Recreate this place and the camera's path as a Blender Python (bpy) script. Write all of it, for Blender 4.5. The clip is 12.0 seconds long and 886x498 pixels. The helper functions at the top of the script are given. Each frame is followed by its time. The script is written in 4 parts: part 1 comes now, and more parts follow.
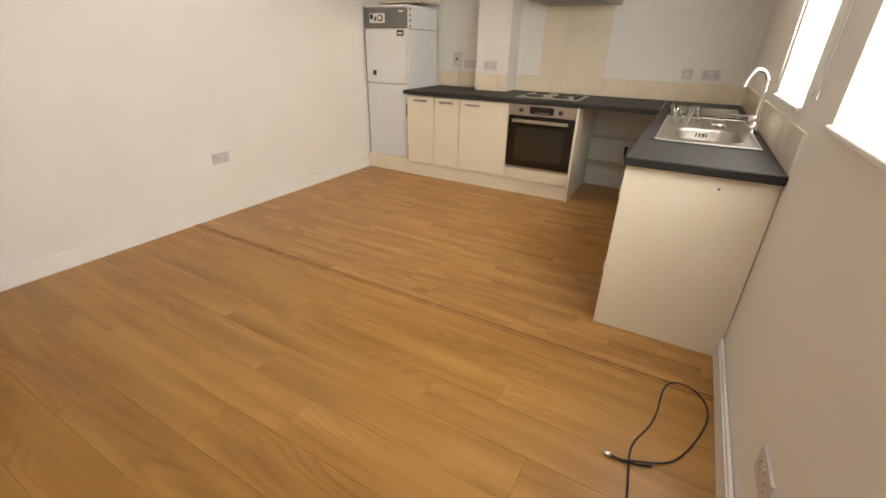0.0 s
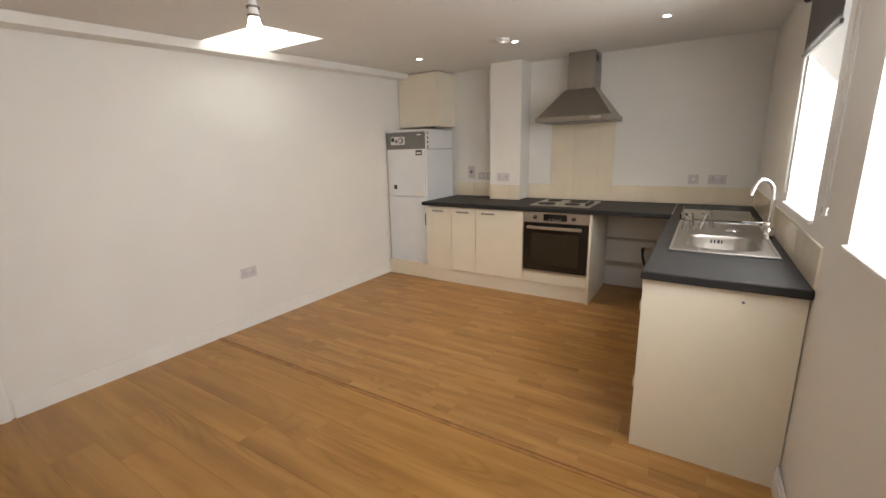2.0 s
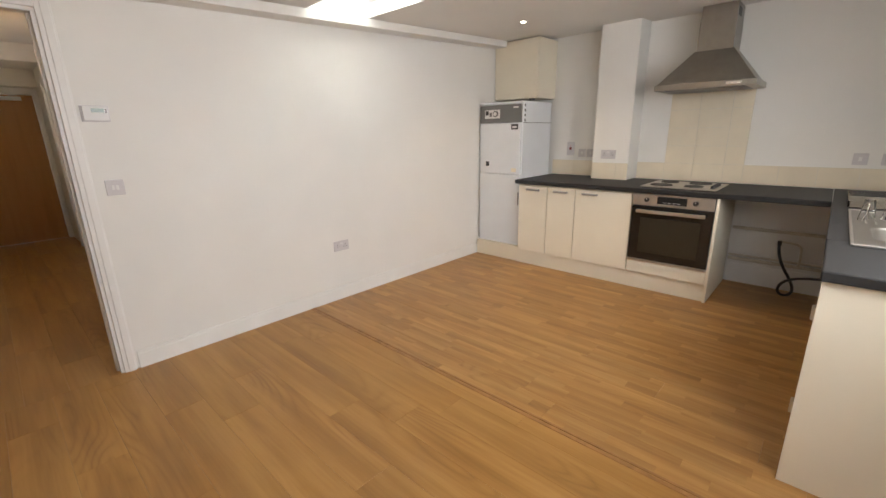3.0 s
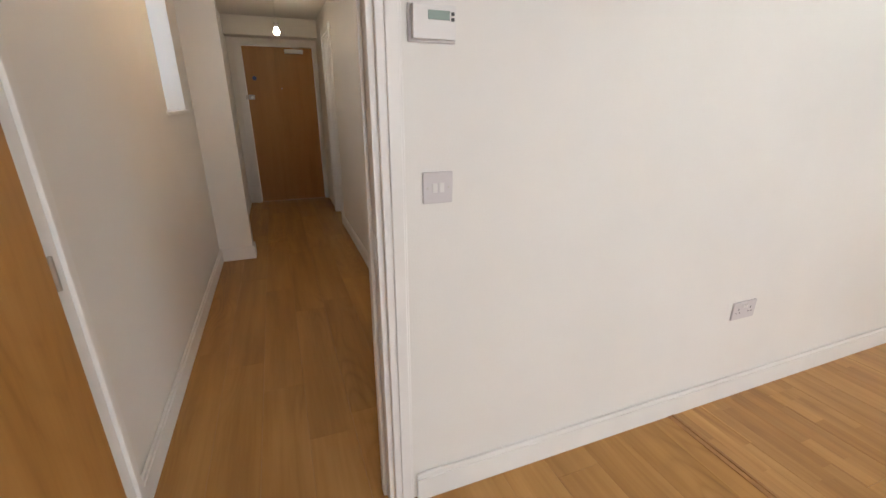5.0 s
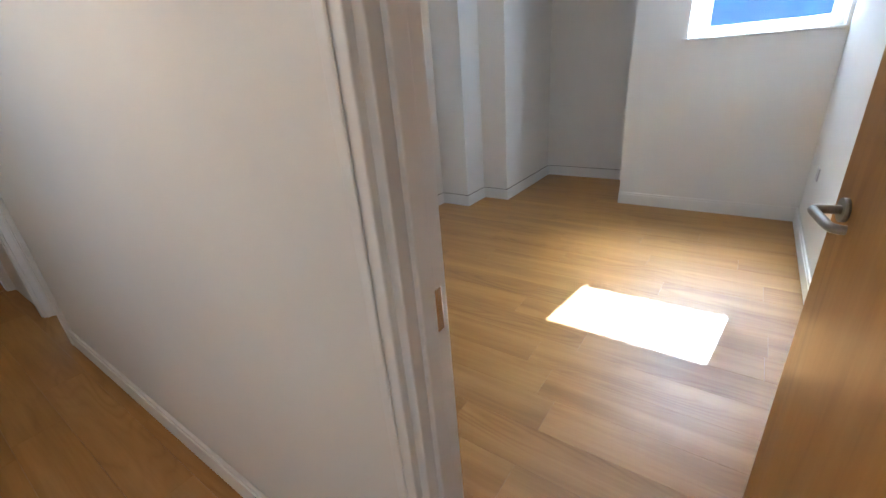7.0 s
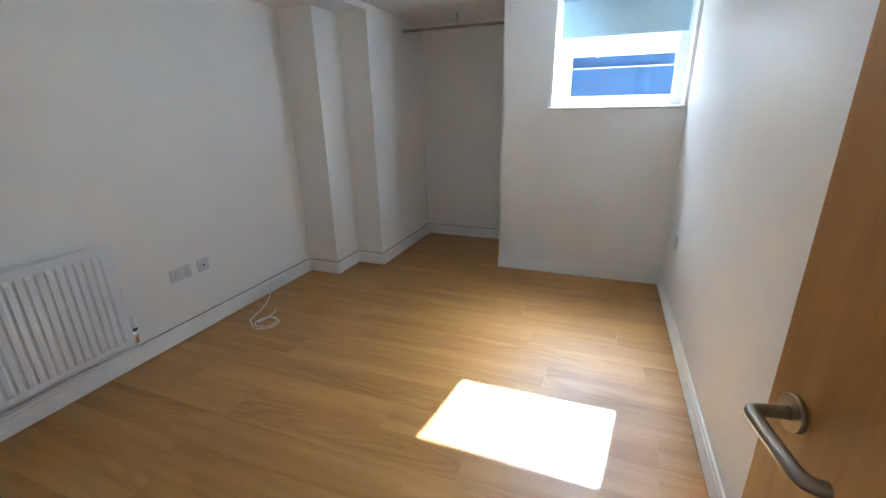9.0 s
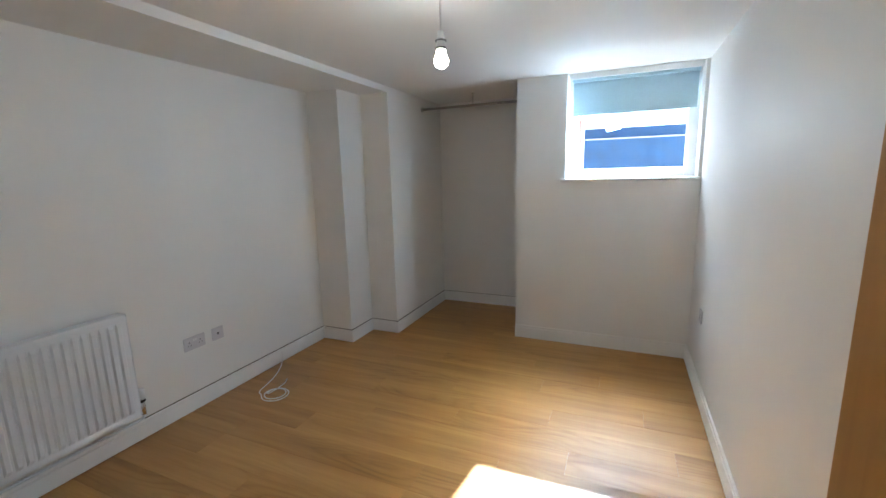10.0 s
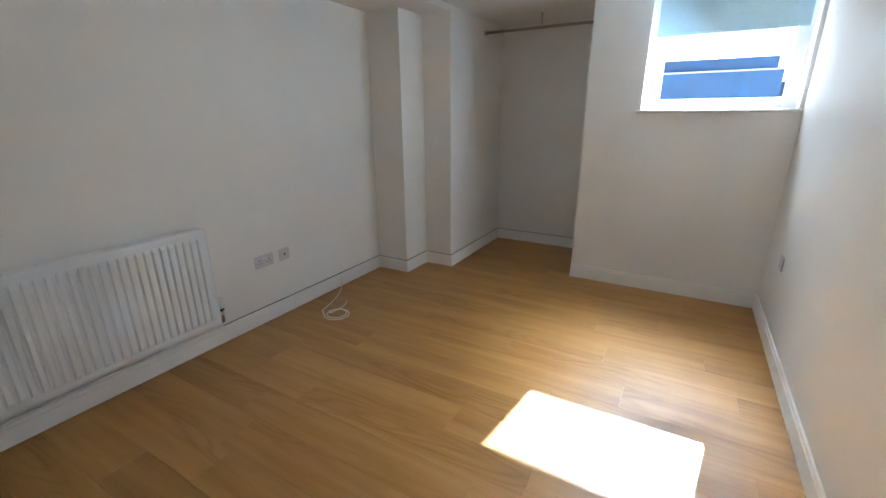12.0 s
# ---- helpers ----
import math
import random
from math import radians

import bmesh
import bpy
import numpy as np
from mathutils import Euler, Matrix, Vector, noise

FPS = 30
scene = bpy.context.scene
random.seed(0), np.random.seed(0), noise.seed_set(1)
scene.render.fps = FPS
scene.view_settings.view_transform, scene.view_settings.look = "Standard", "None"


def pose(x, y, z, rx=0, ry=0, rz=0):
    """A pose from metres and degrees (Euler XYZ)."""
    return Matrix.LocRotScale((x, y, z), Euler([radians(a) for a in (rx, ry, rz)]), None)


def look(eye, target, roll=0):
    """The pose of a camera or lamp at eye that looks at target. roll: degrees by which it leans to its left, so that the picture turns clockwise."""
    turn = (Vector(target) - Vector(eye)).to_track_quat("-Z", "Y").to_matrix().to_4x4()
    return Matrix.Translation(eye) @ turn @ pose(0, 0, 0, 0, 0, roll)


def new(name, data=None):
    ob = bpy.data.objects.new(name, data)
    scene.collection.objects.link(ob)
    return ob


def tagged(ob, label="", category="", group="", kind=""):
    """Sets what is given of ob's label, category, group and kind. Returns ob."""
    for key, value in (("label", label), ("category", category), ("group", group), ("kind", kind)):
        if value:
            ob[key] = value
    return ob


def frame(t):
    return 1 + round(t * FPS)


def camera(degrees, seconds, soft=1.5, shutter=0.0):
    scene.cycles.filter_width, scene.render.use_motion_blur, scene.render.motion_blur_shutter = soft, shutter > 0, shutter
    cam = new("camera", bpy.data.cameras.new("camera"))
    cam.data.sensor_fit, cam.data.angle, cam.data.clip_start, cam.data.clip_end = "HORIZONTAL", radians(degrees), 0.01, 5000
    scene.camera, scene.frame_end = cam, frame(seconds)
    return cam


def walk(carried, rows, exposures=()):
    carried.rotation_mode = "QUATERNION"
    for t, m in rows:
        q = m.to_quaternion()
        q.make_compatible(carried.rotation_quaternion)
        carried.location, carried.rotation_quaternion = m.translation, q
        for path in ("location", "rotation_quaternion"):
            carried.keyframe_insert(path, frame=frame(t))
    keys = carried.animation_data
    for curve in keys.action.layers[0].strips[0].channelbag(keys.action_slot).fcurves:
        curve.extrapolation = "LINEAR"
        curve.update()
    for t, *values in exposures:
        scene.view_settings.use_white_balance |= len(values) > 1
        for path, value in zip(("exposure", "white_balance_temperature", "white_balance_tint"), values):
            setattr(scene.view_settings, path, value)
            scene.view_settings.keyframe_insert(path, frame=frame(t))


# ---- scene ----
cam = camera(93.4, 12.0)
PATH = [
    (0, (3.264, -3.956, 1.339), (2.391, -2.384, 0.463), 1.2),
    (0.5, (3.273, -3.954, 1.362), (2.283, -2.393, 0.598), 0.5),
    (1, (3.274, -3.94, 1.401), (2.258, -2.331, 0.787), -0.4),
    (1.5, (3.267, -3.928, 1.428), (2.258, -2.275, 0.93), -1.0),
    (2, (3.265, -3.927, 1.446), (2.231, -2.276, 0.995), -1.3),
    (2.5, (3.24, -3.903, 1.433), (2.113, -2.321, 0.956), -1.3),
    (3, (3.033, -3.842, 1.397), (1.72, -2.431, 0.862), -1.1),
    (3.5, (2.632, -3.786, 1.369), (1.111, -2.627, 0.784), -0.8),
    (3.7, (2.424, -3.783, 1.345), (0.846, -2.711, 0.744), -0.6),
    (5.3, (0.714, -3.749, 1.36), (-1.048, -3.096, 0.675), 0.0),
    (5.5, (0.451, -3.786, 1.339), (-1.301, -3.12, 0.639), -0.9),
    (6, (-0.022, -3.763, 1.391), (-1.7, -2.996, 0.635), -3.1),
    (6.5, (-0.302, -3.711, 1.407), (-1.786, -2.62, 0.629), -5.7),
    (7, (-0.542, -3.512, 1.397), (-1.639, -2.048, 0.589), -4.9),
    (7.5, (-0.635, -3.366, 1.38), (-1.311, -1.658, 0.589), -1.7),
    (7.7, (-0.68, -3.296, 1.368), (-1.214, -1.534, 0.587), -0.2),
    (9.3, (-0.61, -2.934, 1.458), (-1.328, -1.153, 0.898), -1.2),
    (9.5, (-0.657, -2.944, 1.449), (-1.384, -1.145, 0.962), -1.2),
    (10, (-0.609, -2.915, 1.494), (-1.396, -1.111, 1.14), -1.4),
    (10.5, (-0.626, -2.912, 1.512), (-1.423, -1.1, 1.231), -1.5),
    (11, (-0.634, -2.897, 1.504), (-1.44, -1.099, 1.164), -1.3),
    (11.5, (-0.648, -2.899, 1.461), (-1.497, -1.151, 0.986), -1.0),
    (12, (-0.7, -2.945, 1.409), (-1.654, -1.298, 0.795), -0.4),
]
walk(cam, [(t, look(eye, target, roll)) for t, eye, target, roll in PATH],
     [(0, 1.85, 7000, 10), (0.7, 1.8, 6800, 10), (1.5, 1.6, 6500, 10), (2.5, 1.58, 6600, 10), (3.5, 2.05, 6000, 10), (5.5, 2, 6300, 10),
      (6, 2.5, 7400, 10), (6.5, 2.6, 5300, 10), (7, 2.65, 5000, 5), (7.5, 2.6, 5000, 5), (9.5, 2.3, 5200, 4), (12, 2.3, 5300, 4)])

# ---- world and light ----
world = bpy.data.worlds.new("sky")
scene.world = world
world.use_nodes = True
wn = world.node_tree.nodes
sky = wn.new("ShaderNodeTexSky")
sky.sky_type, sky.sun_disc = "NISHITA", False
sky.sun_elevation, sky.sun_rotation = radians(38), radians(8)
wn["Background"].inputs["Strength"].default_value = 0.05
world.node_tree.links.new(sky.outputs[0], wn["Background"].inputs["Color"])


def lamp(name, kind, m, energy, color, **more):
    data = bpy.data.lights.new(name, kind)
    data.energy, data.color = energy, color
    for key, value in more.items():
        if key == "size":
            data.size = value
        if key == "size_y":
            data.shape, data.size_y = "RECTANGLE", value
        if key == "radius":
            data.shadow_soft_size = value
        if key == "angle":
            data.angle = radians(value)
        if key == "cone":
            data.spot_size, data.spot_blend = radians(value), 0.6
    ob = new(name, data)
    ob.matrix_world = m
    return ob


lamp("sun", "SUN", look((0.26, 2.0, 1.62), (0, 0, 0)), 7.5, (1.0, 0.97, 0.92), angle=0.5)
DAY = (0.86, 0.94, 1.0)
lamp("daylight_kitchen_a", "AREA", pose(3.84, -1.3, 1.68, 0, 50, 0), 8.5, (1.0, 0.99, 0.97), size=1.0, size_y=0.7)
lamp("daylight_kitchen_b", "AREA", pose(3.84, -2.85, 1.68, 0, 48, 0), 8.8, (1.0, 0.99, 0.98), size=1.0, size_y=1.3)
lamp("daylight_skylight", "AREA", pose(0.475, -1.825, 2.74, 0, 0, 0), 0.15, (0.96, 1.0, 0.88), size=0.62, size_y=0.54)
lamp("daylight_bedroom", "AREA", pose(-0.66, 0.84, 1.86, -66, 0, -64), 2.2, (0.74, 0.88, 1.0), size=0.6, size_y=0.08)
lamp("daylight_corridor", "AREA", pose(-2.28, -4.5, 1.75, 90, 0, 0), 0.22, (0.7, 0.85, 1.0), size=0.5, size_y=0.8)


# ---- materials ----
def material(name, color, rough=0.5, metal=0.0, var=0.06, scale=6.0, bump=0.02, bscale=120.0, coat=0.0):
    m = bpy.data.materials.new(name)
    m.use_nodes = True
    n, l = m.node_tree.nodes, m.node_tree.links
    b = n["Principled BSDF"]
    b.inputs["Roughness"].default_value, b.inputs["Metallic"].default_value = rough, metal
    b.inputs["Coat Weight"].default_value = coat
    geo = n.new("ShaderNodeNewGeometry")
    no = n.new("ShaderNodeTexNoise")
    no.inputs["Scale"].default_value, no.inputs["Detail"].default_value = scale, 6
    l.new(geo.outputs["Position"], no.inputs["Vector"])
    ramp = n.new("ShaderNodeValToRGB")
    ramp.color_ramp.elements[0].position, ramp.color_ramp.elements[1].position = 0.3, 0.7
    ramp.color_ramp.elements[0].color = (*[c * (1 - var) for c in color], 1)
    ramp.color_ramp.elements[1].color = (*[min(1, c * (1 + var)) for c in color], 1)
    l.new(no.outputs["Fac"], ramp.inputs[0])
    l.new(ramp.outputs[0], b.inputs["Base Color"])
    if bump:
        nb = n.new("ShaderNodeTexNoise")
        nb.inputs["Scale"].default_value, nb.inputs["Detail"].default_value = bscale, 4
        l.new(geo.outputs["Position"], nb.inputs["Vector"])
        bp = n.new("ShaderNodeBump")
        bp.inputs["Strength"].default_value, bp.inputs["Distance"].default_value = bump * 5, 0.004
        l.new(nb.outputs["Fac"], bp.inputs["Height"])
        l.new(bp.outputs[0], b.inputs["Normal"])
        mr = n.new("ShaderNodeMapRange")
        mr.inputs["To Min"].default_value, mr.inputs["To Max"].default_value = max(0.02, rough - 0.06), min(1, rough + 0.08)
        l.new(no.outputs["Fac"], mr.inputs["Value"])
        l.new(mr.outputs[0], b.inputs["Roughness"])
    return m


def wood(name, dark, mid, light, rough=0.35, along="X", strips=0.0, grain=1.0, contrast=1.0):
    """Oak grain that runs along one axis; strips: the width of printed staves within a board."""
    m = bpy.data.materials.new(name)
    m.use_nodes = True
    n, l = m.node_tree.nodes, m.node_tree.links
    b = n["Principled BSDF"]
    geo, info = n.new("ShaderNodeNewGeometry"), n.new("ShaderNodeObjectInfo")
    shift = n.new("ShaderNodeVectorMath")
    shift.operation = "SCALE"
    shift.inputs[0].default_value = (7.3, 11.7, 5.1)
    l.new(info.outputs["Random"], shift.inputs["Scale"])
    add = n.new("ShaderNodeVectorMath")
    l.new(geo.outputs["Position"], add.inputs[0])
    l.new(shift.outputs[0], add.inputs[1])
    source = add.outputs[0]
    stave = None
    if strips:
        sep = n.new("ShaderNodeSeparateXYZ")
        l.new(geo.outputs["Position"], sep.inputs[0])
        row = n.new("ShaderNodeMath")
        row.operation = "DIVIDE"
        row.inputs[1].default_value = strips
        l.new(sep.outputs["Y"], row.inputs[0])
        fl = n.new("ShaderNodeMath")
        fl.operation = "FLOOR"
        l.new(row.outputs[0], fl.inputs[0])
        off = n.new("ShaderNodeTexWhiteNoise")
        off.noise_dimensions = "1D"
        l.new(fl.outputs[0], off.inputs["W"])
        xs = n.new("ShaderNodeMath")
        xs.operation = "MULTIPLY_ADD"
        xs.inputs[1].default_value = 2.4
        l.new(sep.outputs["X"], xs.inputs[0])
        l.new(off.outputs["Value"], xs.inputs[2])
        xf = n.new("ShaderNodeMath")
        xf.operation = "FLOOR"
        l.new(xs.outputs[0], xf.inputs[0])
        cell = n.new("ShaderNodeCombineXYZ")
        l.new(xf.outputs[0], cell.inputs[0])
        l.new(fl.outputs[0], cell.inputs[1])
        stave = n.new("ShaderNodeTexWhiteNoise")
        stave.noise_dimensions = "3D"
        l.new(cell.outputs[0], stave.inputs["Vector"])
        far = n.new("ShaderNodeVectorMath")
        far.operation = "MULTIPLY_ADD"
        far.inputs[1].default_value = (9, 9, 9)
        l.new(stave.outputs["Color"], far.inputs[0])
        l.new(add.outputs[0], far.inputs[2])
        source = far.outputs[0]
    def stretched(across, lengthways):
        v = n.new("ShaderNodeVectorMath")
        v.operation = "MULTIPLY"
        v.inputs[1].default_value = [lengthways if axis == along else across for axis in "XYZ"]
        l.new(source, v.inputs[0])
        return v.outputs[0]

    def noise(vector, detail, distortion=0.0):
        t = n.new("ShaderNodeTexNoise")
        t.inputs["Scale"].default_value, t.inputs["Detail"].default_value = 1.0, detail
        t.inputs["Distortion"].default_value = distortion
        l.new(vector, t.inputs["Vector"])
        return t

    def add_scaled(value, factor, base):
        t = n.new("ShaderNodeMath")
        t.operation = "MULTIPLY_ADD"
        t.inputs[1].default_value = factor
        l.new(value, t.inputs[0])
        if isinstance(base, float):
            t.inputs[2].default_value = base
        else:
            l.new(base, t.inputs[2])
        return t.outputs[0]

    # growth rings: height lines of a long soft noise, which close into flames and loops
    swell = noise(stretched(4.5 * grain, 0.75 * grain), 1.0, 0.3)
    rings = add_scaled(swell.outputs["Fac"], 16.0, 0.0)
    saw = n.new("ShaderNodeMath")
    saw.operation = "PINGPONG"
    saw.inputs[1].default_value = 0.5
    l.new(rings, saw.inputs[0])
    edge = n.new("ShaderNodeMath")
    edge.operation = "POWER"
    edge.inputs[1].default_value = 2.2
    l.new(saw.outputs[0], edge.inputs[0])
    where = noise(stretched(4.0, 0.8), 1)
    mask = n.new("ShaderNodeMapRange")
    mask.inputs["From Min"].default_value, mask.inputs["From Max"].default_value = 0.48, 0.66
    l.new(where.outputs["Fac"], mask.inputs["Value"])
    lines = n.new("ShaderNodeMath")
    lines.operation = "MULTIPLY"
    l.new(edge.outputs[0], lines.inputs[0])
    l.new(mask.outputs[0], lines.inputs[1])
    fine = noise(stretched(90, 5), 2)
    streak = noise(stretched(14, 0.8), 1, 0.4)
    cloud = noise(stretched(7, 0.9), 2)
    tone = add_scaled(cloud.outputs["Fac"], 0.6, -0.04)
    tone = add_scaled(streak.outputs["Fac"], 0.4, tone)
    tone = add_scaled(fine.outputs["Fac"], 0.2, tone)
    tone = add_scaled(lines.outputs[0], -0.6 * contrast, tone)
    ramp = n.new("ShaderNodeValToRGB")
    e = ramp.color_ramp.elements
    e[0].position, e[0].color = 0.25, (*dark, 1)
    e[1].position, e[1].color = 0.75, (*light, 1)
    e.new(0.5).color = (*mid, 1)
    l.new(tone, ramp.inputs[0])
    hsv = n.new("ShaderNodeHueSaturation")
    val = n.new("ShaderNodeMapRange")
    val.inputs["To Min"].default_value, val.inputs["To Max"].default_value = (0.9, 1.1) if strips else (0.95, 1.04)
    l.new(stave.outputs["Value"] if stave else info.outputs["Random"], val.inputs["Value"])
    l.new(val.outputs[0], hsv.inputs["Value"])
    l.new(ramp.outputs[0], hsv.inputs["Color"])
    l.new(hsv.outputs[0], b.inputs["Base Color"])
    rr = n.new("ShaderNodeMapRange")
    rr.inputs["To Min"].default_value, rr.inputs["To Max"].default_value = rough - 0.05, rough + 0.12
    l.new(cloud.outputs["Fac"], rr.inputs["Value"])
    l.new(rr.outputs[0], b.inputs["Roughness"])
    return m


def glow(name, color, strength):
    m = bpy.data.materials.new(name)
    m.use_nodes = True
    b = m.node_tree.nodes["Principled BSDF"]
    b.inputs["Emission Color"].default_value = (*color, 1)
    b.inputs["Emission Strength"].default_value = strength
    return m


def clear(name, color=(1, 1, 1), rough=0.0):
    m = bpy.data.materials.new(name)
    m.use_nodes = True
    b = m.node_tree.nodes["Principled BSDF"]
    b.inputs["Base Color"].default_value = (*color, 1)
    b.inputs["Transmission Weight"].default_value, b.inputs["Roughness"].default_value = 1.0, rough
    b.inputs["IOR"].default_value = 1.45
    return m


PAINT = material("wall_paint", (0.8, 0.785, 0.755), 0.55, var=0.025, scale=1.6, bump=0.025, bscale=160)
CEIL = material("ceiling_paint", (0.78, 0.765, 0.74), 0.75, var=0.02, scale=1.5, bump=0.02, bscale=140)
GLOSS = material("gloss_paint", (0.82, 0.81, 0.79), 0.42, var=0.03, scale=5, bump=0.015, bscale=60)
CREAM = material("cream_laminate", (0.82, 0.75, 0.61), 0.36, var=0.02, scale=3, bump=0.006, bscale=90)
TILE = material("cream_tile", (0.78, 0.7, 0.56), 0.18, var=0.04, scale=5, bump=0.01, bscale=30)
GROUT = material("tile_grout", (0.7, 0.66, 0.58), 0.8, var=0.06, scale=40)
WORKTOP = material("dark_worktop", (0.013, 0.013, 0.014), 0.56, var=0.35, scale=320, bump=0.02, bscale=300)
STEEL = material("brushed_steel", (0.55, 0.53, 0.5), 0.36, 1.0, var=0.06, scale=20, bump=0.01, bscale=220)
CHROME = material("chrome", (0.8, 0.8, 0.8), 0.08, 1.0, var=0.02, bump=0)
HOODSTEEL = material("hood_steel", (0.36, 0.34, 0.31), 0.36, 1.0, var=0.05, scale=20, bump=0.01, bscale=220)
BLACK = material("black_plastic", (0.02, 0.02, 0.022), 0.4, var=0.2, bump=0.01)
OVENGLASS = material("oven_glass", (0.012, 0.011, 0.01), 0.06, var=0.2, bump=0)
HOTPLATE = material("cast_iron", (0.03, 0.03, 0.03), 0.6, var=0.25, scale=60, bump=0.04)
PLATE = material("plate_plastic", (0.6, 0.575, 0.59), 0.38, var=0.02, bump=0.004)
WHITE = material("white_plastic", (0.74, 0.73, 0.72), 0.38, var=0.02, bump=0.004)
ENAMEL = material("white_enamel", (0.76, 0.78, 0.81), 0.4, var=0.02, bump=0.004)
GREY = material("grey_panel", (0.16, 0.16, 0.16), 0.4, var=0.08, bump=0.01)
RED = material("red_plastic", (0.6, 0.05, 0.06), 0.4, bump=0)
DARKRED = material("dark_red_plastic", (0.22, 0.02, 0.025), 0.4, bump=0)
BLIND_DARK = material("charcoal_blind", (0.12, 0.108, 0.1), 0.85, var=0.1, scale=90, bump=0.05, bscale=500)
BLIND = material("pale_blind", (0.46, 0.62, 0.7), 0.8, var=0.03, scale=90, bump=0.03, bscale=500)
UPVC = material("white_upvc", (0.82, 0.83, 0.84), 0.36, var=0.015, bump=0.004)
RAW = material("raw_timber", (0.5, 0.38, 0.24), 0.7, var=0.2, scale=25, bump=0.05)
COPPER = material("painted_pipe", (0.62, 0.56, 0.46), 0.45, var=0.1, scale=20)
BRICK = material("red_brick", (0.34, 0.16, 0.11), 0.85, var=0.3, scale=14, bump=0.1)
# the blue of sky haze over the outbuilding is put into this colour
HAZE_CLADDING = material("haze_blue_cladding", (0.055, 0.14, 0.3), 0.5, var=0.25, scale=4, bump=0.05, bscale=30)
SLATE = material("blue_slate", (0.09, 0.12, 0.17), 0.45, var=0.3, scale=3, bump=0.08, bscale=30)
PAVING = material("concrete_ground", (0.4, 0.39, 0.37), 0.9, var=0.15, scale=1.5, bump=0.08)
CORD = material("dark_cord", (0.03, 0.024, 0.02), 0.7, var=0.3, scale=200, bump=0.1, bscale=600)
OAK_PLANK = wood("oak_plank", (0.24, 0.108, 0.022), (0.36, 0.178, 0.041), (0.47, 0.255, 0.072), 0.355, "X", contrast=1.2)
STRIP_PLANK = wood("strip_plank", (0.24, 0.112, 0.03), (0.36, 0.18, 0.051), (0.5, 0.285, 0.1), 0.35, "X", strips=0.0633)
OAK_DOOR = wood("oak_door", (0.3, 0.14, 0.035), (0.46, 0.235, 0.065), (0.54, 0.29, 0.09), 0.36, "Z", grain=0.8, contrast=0.7)
FLUSH_DOOR = wood("flush_door", (0.33, 0.15, 0.04), (0.42, 0.2, 0.055), (0.47, 0.235, 0.07), 0.38, "Z", grain=0.5, contrast=0.3)
# dark colour for the shadow line in the gap above the skirting
CRACK_SHADE = material("crack_shade", (0.12, 0.1, 0.08), 0.95, var=0.5, scale=18, bump=0.05)
JOINT = material("joint_strip", (0.34, 0.165, 0.055), 0.45, var=0.25, scale=14, bump=0.03)
BULB = glow("lit_bulb", (1.0, 0.86, 0.62), 12)
SPOT = glow("lit_spot", (1.0, 0.9, 0.7), 8)
GLASS = clear("window_glass")
ROOFGLASS = clear("roof_glass", (0.9, 1.0, 0.86))
CLEAR = clear("clear_plastic", (0.95, 0.97, 0.98), 0.05)


# ---- building blocks ----
def box(bm, x0, x1, y0, y1, z0, z1, bevel=0.0, m=None):
    made = bmesh.ops.create_cube(bm, size=1)["verts"]
    bmesh.ops.scale(bm, vec=(x1 - x0, y1 - y0, z1 - z0), verts=made)
    bmesh.ops.translate(bm, vec=((x0 + x1) / 2, (y0 + y1) / 2, (z0 + z1) / 2), verts=made)
    if bevel:
        edges = list({e for v in made for e in v.link_edges})
        out = bmesh.ops.bevel(bm, geom=edges, offset=bevel, segments=2, affect="EDGES", profile=0.5)
        made = list({v for f in out["faces"] for v in f.verts} | {v for v in made if v.is_valid})
    if m is not None:
        bmesh.ops.transform(bm, matrix=m, verts=made)
    return bm


def rod(bm, a, b, r, r2=None, seg=16):
    a, b = Vector(a), Vector(b)
    m = Matrix.Translation((a + b) / 2) @ (b - a).to_track_quat("Z", "Y").to_matrix().to_4x4()
    bmesh.ops.create_cone(bm, cap_ends=True, segments=seg, radius1=r, radius2=r if r2 is None else r2, depth=(b - a).length, matrix=m)
    return bm


def ball(bm, c, r, squash=(1, 1, 1)):
    bmesh.ops.create_uvsphere(bm, u_segments=20, v_segments=12, radius=r, matrix=Matrix.Translation(c) @ Matrix.Diagonal((*squash, 1)))
    return bm


def B(*a, **k):
    return box(bmesh.new(), *a, **k)


def R(*a, **k):
    return rod(bmesh.new(), *a, **k)


def part(name, bm, mat, parent=None, label="", smooth=False):
    me = bpy.data.meshes.new(name)
    bmesh.ops.recalc_face_normals(bm, faces=bm.faces)
    bm.to_mesh(me)
    bm.free()
    me.materials.append(mat)
    if smooth:
        for p in me.polygons:
            p.use_smooth = len(p.vertices) < 6
    ob = new(name, me)
    if parent is not None:
        ob.parent = parent
    if label:
        ob["label"] = label
    return ob


def tube(name, points, r, mat, parent=None, closed=False):
    """A bent rod along smooth points, as a mesh."""
    cu = bpy.data.curves.new(name, "CURVE")
    cu.dimensions, cu.bevel_depth, cu.bevel_resolution, cu.use_fill_caps = "3D", r, 3, True
    sp = cu.splines.new("NURBS")
    sp.points.add(len(points) - 1)
    for p, c in zip(sp.points, points):
        p.co = (*c, 1)
    sp.use_endpoint_u, sp.order_u, sp.use_cyclic_u, sp.resolution_u = True, 4, closed, 6
    tmp = bpy.data.objects.new(name, cu)
    scene.collection.objects.link(tmp)
    me = bpy.data.meshes.new_from_object(tmp.evaluated_get(bpy.context.evaluated_depsgraph_get()))
    bpy.data.objects.remove(tmp)
    me.materials.clear()
    me.materials.append(mat)
    ob = new(name, me)
    ob.parent = parent
    return ob


